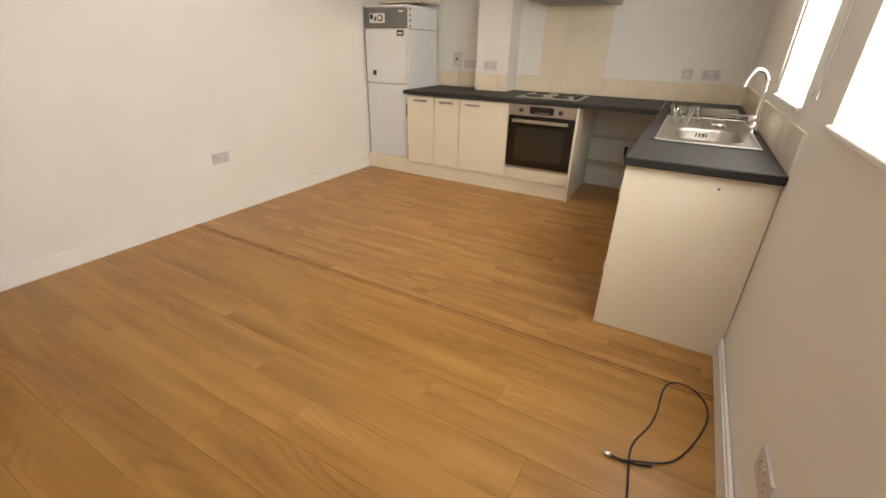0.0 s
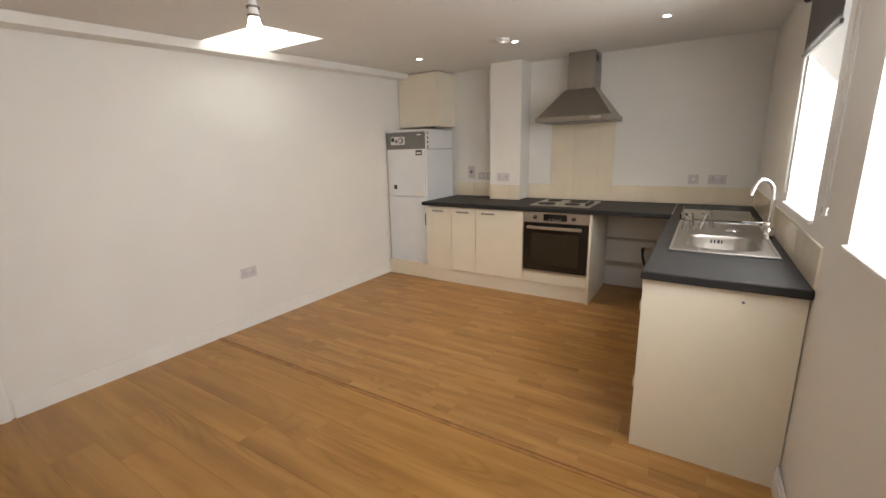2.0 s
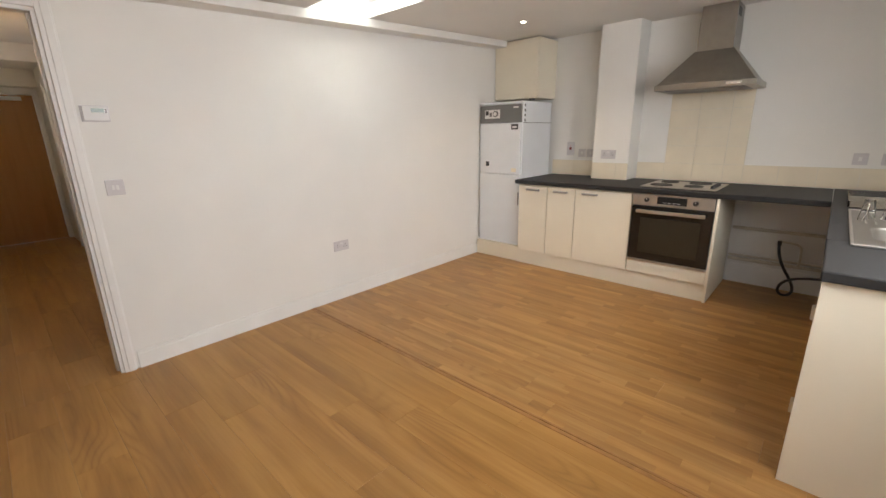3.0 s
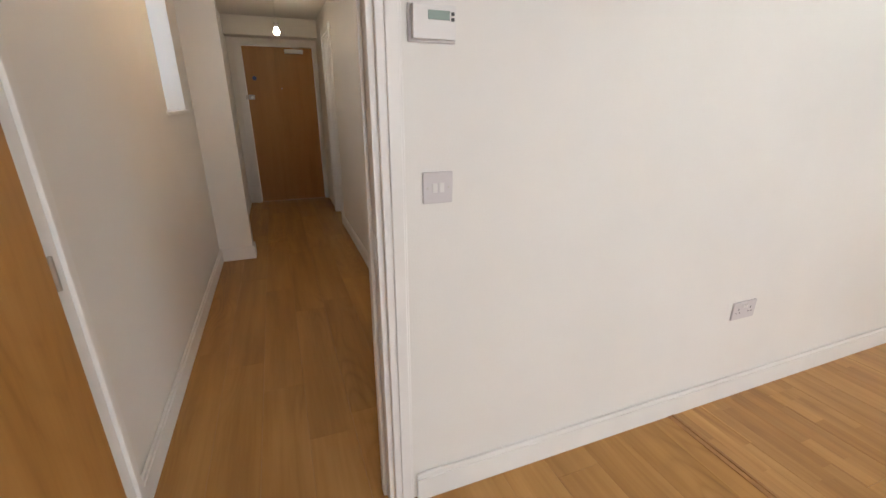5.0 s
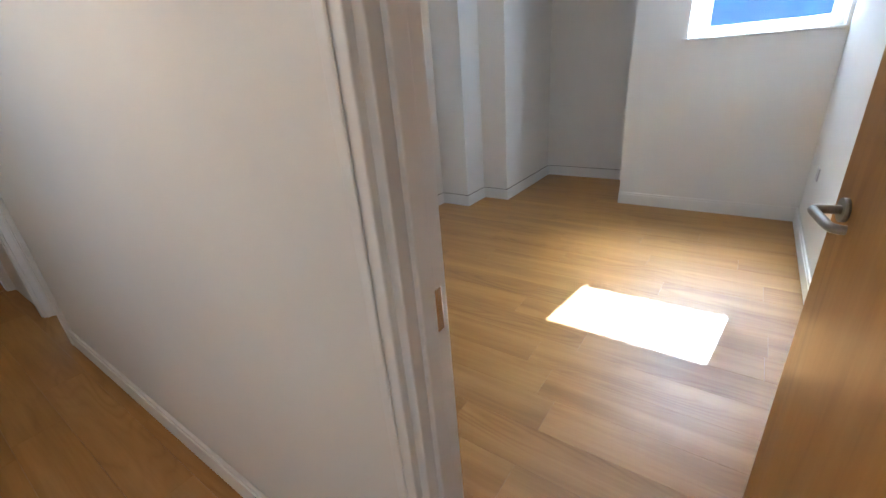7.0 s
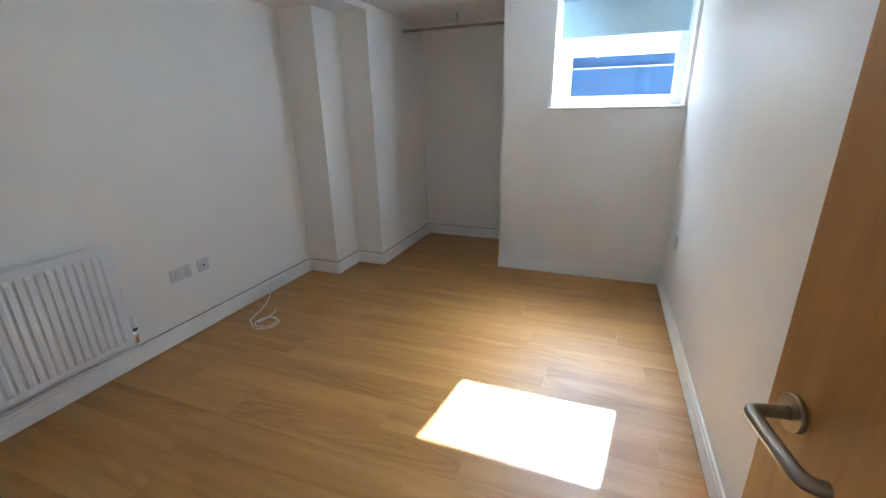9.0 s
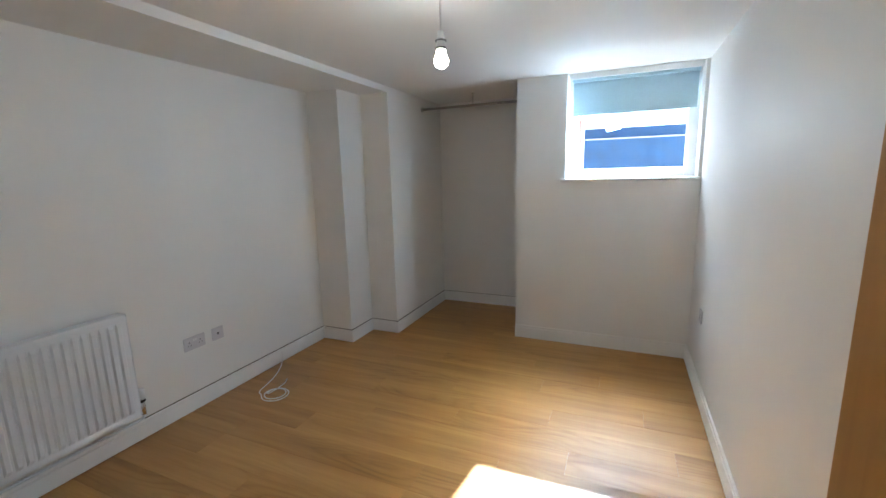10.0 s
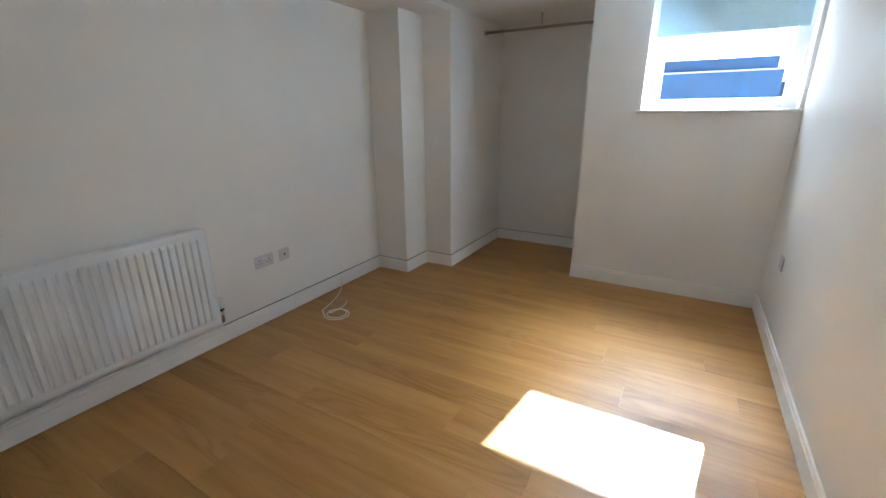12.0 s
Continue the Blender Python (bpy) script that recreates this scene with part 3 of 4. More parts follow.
b = thing("boiler", "white floor standing boiler with a grey control panel", "boiler")
part("side_panel", B(0.02, 0.565, 0.075, 0.66, 0.17, 1.685, 0.006), ENAMEL, b)
part("top_cap", B(0.018, 0.567, 0.045, 0.662, 1.682, 1.705, 0.006), ENAMEL, b)
part("upper_door", B(0.022, 0.555, 0.045, 0.075, 0.955, 1.488, 0.006), ENAMEL, b)
part("lower_door", B(0.022, 0.565, 0.04, 0.075, 0.165, 0.945, 0.006), ENAMEL, b)
cp = part("control_panel", B(0.022, 0.555, 0.05, 0.075, 1.492, 1.675, 0.004), GREY, b, "grey control panel with dials")
part("dial_plate", B(0.09, 0.29, 0.046, 0.0505, 1.54, 1.63, 0.002), WHITE, cp)
part("dial", R((0.235, 0.034, 1.586), (0.235, 0.046, 1.586), 0.032, seg=24), GREY, cp)
part("dial_face", R((0.235, 0.031, 1.586), (0.235, 0.034, 1.586), 0.02, seg=24), WHITE, cp)
part("clock", B(0.1, 0.14, 0.042, 0.046, 1.575, 1.62, 0.001), BLACK, cp)
part("rocker", B(0.155, 0.185, 0.041, 0.046, 1.56, 1.6, 0.001), GREY, cp)
part("logo_bar", B(0.46, 0.52, 0.0475, 0.0505, 1.638, 1.652), WHITE, cp)
part("vent_label", B(0.44, 0.525, 0.042, 0.0455, 1.42, 1.475, 0.001), BLACK, b)
part("label_text", B(0.455, 0.51, 0.0405, 0.0425, 1.435, 1.455), WHITE, b)
part("badge", B(0.11, 0.155, 0.042, 0.0455, 1.03, 1.08, 0.001), BLACK, b)
part("sticker", B(0.45, 0.51, 0.042, 0.0455, 0.975, 1.015), CREAM, b)
part("recess_pull", B(0.545, 0.558, 0.0365, 0.0405, 0.62, 0.76, 0.001), GREY, b)
for i in range(4):
    part("side_vent", B(0.563, 0.568, 0.1, 0.118, 1.5 + i * 0.05, 1.524 + i * 0.05, 0.001), BLACK, b)
part("side_joint", B(0.5645, 0.5665, 0.08, 0.65, 1.484, 1.49), GREY, b)
structure("trim_boiler_plinth", B(0.018, 0.6, 0.0, 0.5, 0, 0.165, 0.002), CREAM, "cream plinth under the boiler")


def bar_handle(parent, x, z):
    h = part("handle", B(x - 0.075, x + 0.075, FY - 0.028, FY - 0.02, z - 0.009, z + 0.009, 0.003), HOODSTEEL, parent, "brushed steel bar handle")
    part("post", B(x - 0.072, x - 0.06, FY - 0.022, FY, z - 0.008, z + 0.008), STEEL, h)
    part("post", B(x + 0.06, x + 0.072, FY - 0.022, FY, z - 0.008, z + 0.008), STEEL, h)


def base_unit(x0, x1, hx):
    c = thing("base_cabinet", "cream base cabinet with one flush door", "cabinet", "kitchen base cabinets")
    part("body", B(x0, x1, FY + 0.02, KB - 0.05, 0.15, 0.868), CREAM, c)
    dr = part("door", B(x0 + 0.003, x1 - 0.003, FY, FY + 0.016, 0.152, 0.858, 0.002), CREAM, c)
    bar_handle(dr, hx, 0.815)


base_unit(0.605, 0.94, 0.78)
base_unit(0.94, 1.24, 1.09)
base_unit(1.24, 1.775, 1.39)
o = thing("oven_housing", "cream oven housing with a blank lower panel", "cabinet")
part("body", B(1.775, 2.405, FY + 0.02, KB - 0.05, 0.15, 0.25), CREAM, o)
part("lower_panel", B(1.777, 2.405, FY, FY + 0.018, 0.152, 0.262, 0.002), CREAM, o)
part("end_panel", B(2.408, 2.43, FY - 0.005, KB - 0.05, 0, 0.868, 0.001), CREAM, o)
structure("trim_plinth", B(0.602, 2.407, FY + 0.022, FY + 0.038, 0, 0.149), CREAM, "cream plinth under the base cabinets")

o = thing("oven", "built-in stainless steel oven with a black glass door", "oven")
part("body", B(1.785, 2.4, FY + 0.012, 0.52, 0.27, 0.862), GREY, o)
fp = part("fascia", B(1.782, 2.403, FY - 0.012, FY + 0.012, 0.765, 0.864, 0.002), STEEL, o)
dp = part("display", B(1.98, 2.205, FY - 0.0145, FY - 0.011, 0.785, 0.848, 0.001), OVENGLASS, fp)
for i in range(4):
    part("marking", B(2.03 + i * 0.035, 2.05 + i * 0.035, FY - 0.0155, FY - 0.0142, 0.797, 0.801), WHITE, dp)
for x in (1.9, 2.27):
    k = part("knob", R((x, FY - 0.03, 0.815), (x, FY - 0.012, 0.815), 0.019, seg=24), BLACK, fp)
    part("knob_mark", B(x - 0.002, x + 0.002, FY - 0.0315, FY - 0.029, 0.817, 0.833), WHITE, k)
dr = part("door", B(1.782, 2.403, FY - 0.014, FY + 0.01, 0.285, 0.758, 0.003), OVENGLASS, o, "black glass oven door")
part("window", B(1.86, 2.325, FY - 0.0155, FY - 0.0135, 0.35, 0.66, 0.001), material("oven_window", (0.03, 0.026, 0.018), 0.08, bump=0), dr)
h = part("handle", B(1.83, 2.355, FY - 0.062, FY - 0.048, 0.705, 0.735, 0.004), STEEL, dr, "flat steel door handle")
for x in (1.84, 2.325):
    part("post", B(x, x + 0.02, FY - 0.05, FY - 0.012, 0.71, 0.73), STEEL, h)
part("bottom_trim", B(1.782, 2.403, FY - 0.014, FY + 0.01, 0.268, 0.284, 0.002), STEEL, o)

# worktops
bm = B(0.572, 3.06, FY - 0.035, KB - 0.001, 0.87, 0.91, 0.006)
wt = thing("worktop", "dark grey laminate worktop along the wall", "worktop")
part("slab", bm, WORKTOP, wt)
w2 = thing("worktop", "dark grey laminate worktop end with a sink", "worktop")
BOWL = (3.2, 3.56, -1.36, -0.92)
part("front_slab", B(3.062, KR - 0.001, -1.935, BOWL[2], 0.87, 0.91, 0.006), WORKTOP, w2)
part("slab", B(3.062, BOWL[0], BOWL[2], BOWL[3], 0.87, 0.9095), WORKTOP, w2)
part("slab", B(BOWL[1], KR - 0.001, BOWL[2], BOWL[3], 0.87, 0.9095), WORKTOP, w2)
part("back_slab", B(3.062, KR - 0.001, BOWL[3], KB - 0.001, 0.87, 0.91), WORKTOP, w2)
part("joint_strip", B(3.0595, 3.0635, FY - 0.03, KB - 0.01, 0.9095, 0.9115), STEEL, w2)

# peninsula below
pn = thing("sink_cabinet", "cream sink cabinet with a plain end panel, door missing", "cabinet")
part("end_panel", B(3.07, KR - 0.004, -1.9, -1.878, 0, 0.868, 0.001), CREAM, pn)
part("side_panel", B(3.09, KR - 0.05, -0.92, -0.9, 0.15, 0.868), CREAM, pn)
part("back_rail", B(KR - 0.06, KR - 0.045, -1.878, -0.92, 0.4, 0.868), CREAM, pn)
part("front_post", B(3.08, 3.1, -1.878, -1.84, 0.0, 0.868), RAW, pn, "bare edge post")
part("shelf", B(3.1, KR - 0.06, -1.878, -0.92, 0.15, 0.168), CREAM, pn)
part("front_rail", B(3.08, 3.1, -1.84, -0.9, 0.8, 0.868), RAW, pn)
for z in (0.3, 0.7):
    part("hinge", B(3.06, 3.08, -1.872, -1.83, z, z + 0.05, 0.003), STEEL, pn)
part("cam_cap", R((3.45, -1.902, 0.815), (3.45, -1.9, 0.815), 0.006), GREY, pn)

# hob
hb = thing("hob", "steel electric hob with four solid plates", "hob")
part("hob_plate", B(1.8, 2.38, 0.05, 0.56, 0.911, 0.92, 0.004), STEEL, hb)
for x, y, r in ((1.94, 0.17, 0.09), (2.19, 0.18, 0.075), (1.94, 0.43, 0.075), (2.19, 0.42, 0.09)):
    p = part("hotplate", rod(bmesh.new(), (x, y, 0.92), (x, y, 0.93), r, r - 0.006, 36), HOTPLATE, hb)
    part("trim_ring", rod(bmesh.new(), (x, y, 0.9195), (x, y, 0.9225), r + 0.007, r + 0.005, 36), STEEL, p)
for i in range(4):
    part("knob", R((2.335, 0.14 + i * 0.075, 0.92), (2.335, 0.14 + i * 0.075, 0.942), 0.017, 0.014, 20), BLACK, hb)

# hood
hd = thing("cooker_hood", "brushed steel chimney cooker hood on the wall", "cooker hood")
hx, hy0 = 2.14, 0.22
part("rim", B(1.775, 2.5, hy0, KB - 0.002, 1.71, 1.755, 0.003), HOODSTEEL, hd)
bm = bmesh.new()
v = [bm.verts.new(c) for c in ((1.79, hy0 + 0.01, 1.755), (2.485, hy0 + 0.01, 1.755), (2.485, KB - 0.002, 1.755), (1.79, KB - 0.002, 1.755),
                               (2.0, 0.45, 2.02), (2.28, 0.45, 2.02), (2.28, KB - 0.002, 2.02), (2.0, KB - 0.002, 2.02))]
for q in ((0, 1, 5, 4), (1, 2, 6, 5), (2, 3, 7, 6), (3, 0, 4, 7), (4, 5, 6, 7), (3, 2, 1, 0)):
    bm.faces.new([v[i] for i in q])
part("canopy", bm, HOODSTEEL, hd)
part("chimney", B(2.01, 2.27, 0.46, KB - 0.002, 2.02, 2.24, 0.002), HOODSTEEL, hd)
part("upper_chimney", B(2.014, 2.266, 0.464, KB - 0.002, 2.24, kc(0.464) - 0.002, 0.002), HOODSTEEL, hd)
part("vent_slots", B(2.2655, 2.2685, 0.5, 0.62, 2.27, 2.33), BLACK, hd)
part("filter", B(1.85, 2.42, hy0 + 0.05, 0.66, 1.704, 1.711), GREY, hd)
part("switch_panel", B(2.3, 2.4, hy0 - 0.003, hy0 + 0.001, 1.722, 1.743, 0.001), CHROME, hd)

# pier and tiles
structure("wall_kitchen_pier", B(1.17, 1.53, 0.47, KB, 0.915, kc(0.47) + 0.05), PAINT, "white painted boxed pier above the worktop")


def tiles(name, axis, a0, a1, z0, z1, w, tw, th, label, flip=1):
    """Wall tiles in straight rows on a grout bed."""
    if axis == "x":
        root = structure(name, B(a0, a1, w - 0.004, w, z0, z1), GROUT, label)
    else:
        root = structure(name, B(w - 0.004, w, a0, a1, z0, z1), GROUT, label)
    z = z0
    while z < z1 - 0.01:
        zt = min(z + th, z1)
        a = a0
        while a < a1 - 0.01:
            at = min(a + tw, a1)
            g = 0.0018
            bm = B(a + g, at - g, w - 0.009, w - 0.003, z + g, zt - g) if axis == "x" else B(w - 0.009, w - 0.003, a + g, at - g, z + g, zt - g)
            part("tile", bm, TILE, root)
            a += tw
        z += th


tiles("wall_tiles_back_left", "x", 0.572, 1.168, 0.912, 1.075, KB, 0.25, 0.163, "row of cream ceramic splashback tiles")
tiles("wall_tiles_pier", "x", 1.168, 1.532, 0.912, 1.075, 0.47, 0.25, 0.163, "cream ceramic splashback tiles on the pier")
tiles("wall_tiles_hob", "x", 1.79, 2.44, 0.912, 1.72, KB, 0.25, 0.163, "cream ceramic tiles behind the hob")
tiles("wall_tiles_mid", "x", 1.532, 1.79, 0.912, 1.075, KB, 0.258, 0.163, "cream ceramic splashback tile")
tiles("wall_tiles_back_right", "x", 2.44, KR - 0.01, 0.912, 1.075, KB, 0.25, 0.163, "row of cream ceramic splashback tiles")
tiles("wall_tiles_side", "y", -1.935, KB - 0.01, 0.912, 1.075, KR, 0.25, 0.163, "row of cream ceramic splashback tiles by the sink")

# sink
sk = thing("sink", "stainless steel inset sink with a drainer", "sink")
S = (3.14, 3.61, -1.45, -0.42)


def rounded(inset, r, z, n=7):
    """Corner-rounded outline of the bowl, going round from one corner."""
    x0, x1, y0, y1 = BOWL[0] + 0.008 + inset, BOWL[1] - 0.008 - inset, BOWL[2] + 0.012 + inset, BOWL[3] - 0.012 - inset
    out = []
    for cx, cy, q in ((x1 - r, y1 - r, 0), (x0 + r, y1 - r, 1), (x0 + r, y0 + r, 2), (x1 - r, y0 + r, 3)):
        for i in range(n):
            t = (q + i / (n - 1)) * math.pi / 2
            out.append((cx + r * math.cos(t), cy + r * math.sin(t), z))
    return out


def loft(bm, rings, cap=False):
    made = [[bm.verts.new(c) for c in ring] for ring in rings]
    for p, q in zip(made, made[1:]):
        for i in range(len(p)):
            j = (i + 1) % len(p)
            bm.faces.new((p[i], p[j], q[j], q[i]))
    if cap:
        bm.faces.new(made[-1])
    return bm


def square_to(ring, z):
    """The same number of points on the cut-out's straight outline, for the deck round the bowl."""
    quarter = len(ring) // 4
    corners = ((BOWL[1], BOWL[3]), (BOWL[0], BOWL[3]), (BOWL[0], BOWL[2]), (BOWL[1], BOWL[2]))
    return [(*corners[i // quarter], z) for i in range(len(ring))]


bm = B(S[0], S[1], S[2], BOWL[2], 0.911, 0.917)
box(bm, S[0], BOWL[0], BOWL[2], BOWL[3], 0.911, 0.917)
box(bm, BOWL[1], S[1], BOWL[2], BOWL[3], 0.911, 0.917)
box(bm, S[0], S[1], BOWL[3], S[3], 0.911, 0.917)
lip = rounded(0.0, 0.11, 0.917)
square = square_to(lip, 0.917)
v_out = [bm.verts.new(c) for c in square]
v_in = [bm.verts.new(c) for c in lip]
for i in range(len(lip)):
    j = (i + 1) % len(lip)
    bm.faces.new((v_out[i], v_out[j], v_in[j], v_in[i]) if square[i] != square[j] else (v_out[i], v_in[j], v_in[i]))
part("rim", bm, HOODSTEEL, sk)
raised = bmesh.new()
box(raised, S[0] - 0.004, S[0] + 0.008, S[2], S[3], 0.912, 0.921, 0.003)
box(raised, S[1] - 0.008, S[1] + 0.004, S[2], S[3], 0.912, 0.921, 0.003)
box(raised, S[0] + 0.008, S[1] - 0.008, S[2] - 0.004, S[2] + 0.008, 0.912, 0.921, 0.003)
box(raised, S[0] + 0.008, S[1] - 0.008, S[3] - 0.008, S[3] + 0.004, 0.912, 0.921, 0.003)
part("rolled_edge", raised, STEEL, sk)
part("bowl", loft(bmesh.new(), [rounded(0.0, 0.11, 0.917), rounded(0.006, 0.105, 0.913), rounded(0.01, 0.1, 0.9), rounded(0.022, 0.09, 0.79),
                                rounded(0.04, 0.075, 0.768), rounded(0.07, 0.05, 0.762)], True), HOODSTEEL, sk, "", True)
waste = R((sum(BOWL[:2]) / 2, sum(BOWL[2:]) / 2, 0.762), (sum(BOWL[:2]) / 2, sum(BOWL[2:]) / 2, 0.765), 0.04, seg=24)
part("waste", waste, CHROME, sk)
bm = bmesh.new()
for i in range(9):
    rod(bm, (S[0] + 0.06 + i * 0.036, BOWL[3] + 0.05, 0.9175), (S[0] + 0.06 + i * 0.036, S[3] - 0.06, 0.9175), 0.004, seg=8)
part("drainer_ribs", bm, HOODSTEEL, sk)
for i, (dx, wd) in enumerate(((0, 0.008), (0.018, 0.008), (0.036, 0.012), (0.054, 0.008))):
    part("overflow_slot", B(3.33 + dx, 3.33 + dx + wd, BOWL[3] - 0.027, BOWL[3] - 0.0235, 0.87, 0.89), BLACK, sk)
tp = thing("mixer_tap", "chrome swan neck mixer tap with a lever", "tap")
TX, TY = 3.605, -0.93
part("base", rod(bmesh.new(), (TX, TY, 0.917), (TX, TY, 0.98), 0.026, 0.022, 24), CHROME, tp, "", True)
tube("spout", [(TX, TY, 0.97), (TX, TY, 1.08), (TX, TY, 1.17), (TX - 0.004, TY, 1.215), (TX - 0.03, TY, 1.25), (TX - 0.065, TY - 0.005, 1.258),
               (TX - 0.085, TY - 0.01, 1.24), (TX - 0.1, TY - 0.012, 1.205), (TX - 0.106, TY - 0.013, 1.165)], 0.0125, CHROME, tp)
part("lever_body", R((TX - 0.03, TY - 0.01, 1.0), (TX + 0.02, TY, 0.99), 0.019, seg=20), CHROME, tp, "", True)
part("lever", B(TX - 0.13, TX - 0.03, TY - 0.022, TY - 0.004, 1.004, 1.014, 0.003), CHROME, tp)


def clear_bracket(x, y, turn):
    c = tagged(new("clear_bracket"), "clear plastic bracket standing on the drainer", "bracket", "clear plastic pieces")
    bm = bmesh.new()
    pts = ((-0.05, 0.0), (-0.038, 0.0), (-0.012, 0.085), (0.012, 0.085), (0.038, 0.0), (0.05, 0.0), (0.022, 0.105), (-0.022, 0.105))
    lo = [bm.verts.new((a, -0.012, z)) for a, z in pts]
    hi = [bm.verts.new((a, 0.012, z)) for a, z in pts]
    for q in ((0, 1, 2, 7), (7, 2, 3, 6), (6, 3, 4, 5)):
        bm.faces.new([lo[i] for i in q])
        bm.faces.new([hi[i] for i in reversed(q)])
    ring = (0, 1, 2, 3, 4, 5, 6, 7)
    for i in range(8):
        a, b2 = ring[i], ring[(i + 1) % 8]
        bm.faces.new((lo[a], lo[b2], hi[b2], hi[a]))
    part("arch", bm, CLEAR, c)
    c.matrix_world = pose(x, y, 0.922, 0, 0, turn)


clear_bracket(3.2, -0.78, 60)
clear_bracket(3.3, -0.72, 35)
ty = thing("clear_tray", "clear plastic fridge tray lying on the worktop", "tray")
part("tray_base", B(3.13, 3.6, -0.3, 0.25, 0.912, 0.917, 0.002), CLEAR, ty)
part("tray_edge", B(3.13, 3.6, 0.245, 0.255, 0.917, 0.955, 0.002), CLEAR, ty)
part("tray_edge", B(3.13, 3.14, -0.3, 0.245, 0.917, 0.95, 0.002), CLEAR, ty)
sp = thing("plug_strainer", "small steel plug strainer on the drainer", "strainer")
part("dome", ball(bmesh.new(), (3.44, -0.8, 0.93), 0.035, (1.2, 1, 0.35)), CHROME, sp, "", True)

# appliance space
ps = thing("pipework", "painted water pipes along the wall under the worktop", "pipes")
for z, r in ((0.52, 0.014), (0.23, 0.014), (0.265, 0.009)):
    part("pipe", R((2.44, KB - 0.03, z), (KR - 0.06, KB - 0.03, z), r), COPPER, ps, "", True)
tube("riser", [(2.95, KB - 0.04, 0.24), (2.95, KB - 0.05, 0.33), (2.95, KB - 0.05, 0.4), (2.93, KB - 0.05, 0.43), (2.85, KB - 0.05, 0.44), (2.8, KB - 0.05, 0.44)], 0.009, COPPER, ps)
part("valve", R((2.8, KB - 0.05, 0.44), (2.8, KB - 0.12, 0.44), 0.014), STEEL, ps)
part("valve_lever", B(2.785, 2.815, KB - 0.13, KB - 0.115, 0.42, 0.46, 0.003), BLACK, ps)
hs = thing("supply_hose", "black rubber appliance hose curling to the floor", "hose")
tube("hose", [(2.8, KB - 0.12, 0.44), (2.8, KB - 0.16, 0.4), (2.83, KB - 0.18, 0.28), (2.92, KB - 0.2, 0.16), (2.96, KB - 0.22, 0.06), (2.9, KB - 0.24, 0.015),
              (2.84, KB - 0.24, 0.05), (2.86, KB - 0.25, 0.14), (2.95, KB - 0.26, 0.2), (3.08, KB - 0.27, 0.22), (3.2, KB - 0.28, 0.23)], 0.011, BLACK, hs)
structure("trim_wall_board", B(2.44, KR - 0.05, KB - 0.014, KB - 0.002, 0, 0.18, 0.002), GLOSS, "white painted board behind the appliance space")


# ---- electrical fittings ----
def plate(name, wall, a, z, w, h, at, label, detail=(), group="electrical plates"):
    """A fitting on a wall. wall: the axis that it faces along, +x, -y and so on; a: its centre along the wall."""
    root = tagged(new(name), label, name.replace("_", " ").split()[-1], group)
    part("plate", B(-w / 2, w / 2, -0.009, 0, -h / 2, h / 2, 0.0025), PLATE, root)
    for nm, x0, x1, z0, z1, d, mt in detail:
        part(nm, B(x0, x1, -d, -0.006, z0, z1, 0.0008), mt, root)
    turn = {"-y": 0, "+x": 90, "+y": 180, "-x": -90}[wall]
    place = (at, a) if wall[1] == "x" else (a, at)
    root.matrix_world = pose(place[0], place[1], z, 0, 0, turn)
    return root


def pins(cx):
    return [("pin_hole", cx - 0.003, cx + 0.003, 0.004, 0.014, 0.0095, BLACK), ("pin_hole", cx - 0.014, cx - 0.006, -0.012, -0.007, 0.0095, BLACK),
            ("pin_hole", cx + 0.006, cx + 0.014, -0.012, -0.007, 0.0095, BLACK)]


DOUBLE = pins(-0.038) + pins(0.038) + [("rocker", -0.012, -0.003, 0.012, 0.028, 0.0125, WHITE), ("rocker", 0.003, 0.012, 0.012, 0.028, 0.0125, WHITE)]
SINGLE = [("rocker", -0.01, 0.01, -0.015, 0.015, 0.0125, WHITE)]
TWIN = [("rocker", -0.017, -0.003, -0.013, 0.013, 0.0125, WHITE), ("rocker", 0.003, 0.017, -0.013, 0.013, 0.0125, WHITE),
        ("screw", -0.034, -0.028, -0.003, 0.003, 0.0097, STEEL), ("screw", 0.028, 0.034, -0.003, 0.003, 0.0097, STEEL)]
plate("wall_socket", "+x", -1.88, 0.475, 0.146, 0.086, 0, "white plastic double socket low on the wall", DOUBLE)
plate("light_switch", "+x", -3.35, 1.13, 0.088, 0.088, 0, "white plastic light switch beside the doorway", TWIN)
plate("wall_socket", "-y", 3.36, 1.145, 0.146, 0.086, KB, "white plastic double socket above the worktop", DOUBLE)
plate("fused_switch", "-y", 3.17, 1.145, 0.086, 0.086, KB, "white plastic fused switch above the worktop", SINGLE)
plate("cooker_switch", "-y", 0.79, 1.2, 0.086, 0.146, KB, "white cooker switch with a red rocker", [("rocker", -0.012, 0.012, -0.012, 0.018, 0.0125, DARKRED), ("neon", -0.004, 0.004, 0.03, 0.036, 0.0105, RED)])
plate("fused_switch", "-y", 0.93, 1.155, 0.086, 0.086, KB, "white plastic fused switch above the worktop", SINGLE)
plate("fused_switch", "-y", 1.03, 1.155, 0.086, 0.086, KB, "white plastic fused switch beside the pier", SINGLE)
plate("wall_socket", "-y", 1.33, 1.16, 0.146, 0.086, 0.47, "white plastic double socket on the pier", DOUBLE)
plate("wall_socket", "-x", -2.9, 0.34, 0.146, 0.086, KR, "white plastic double socket under the window", DOUBLE)
plate("wall_socket", "+x", -1.2, 0.45, 0.146, 0.086, BW, "white plastic double socket beside the radiator", DOUBLE)
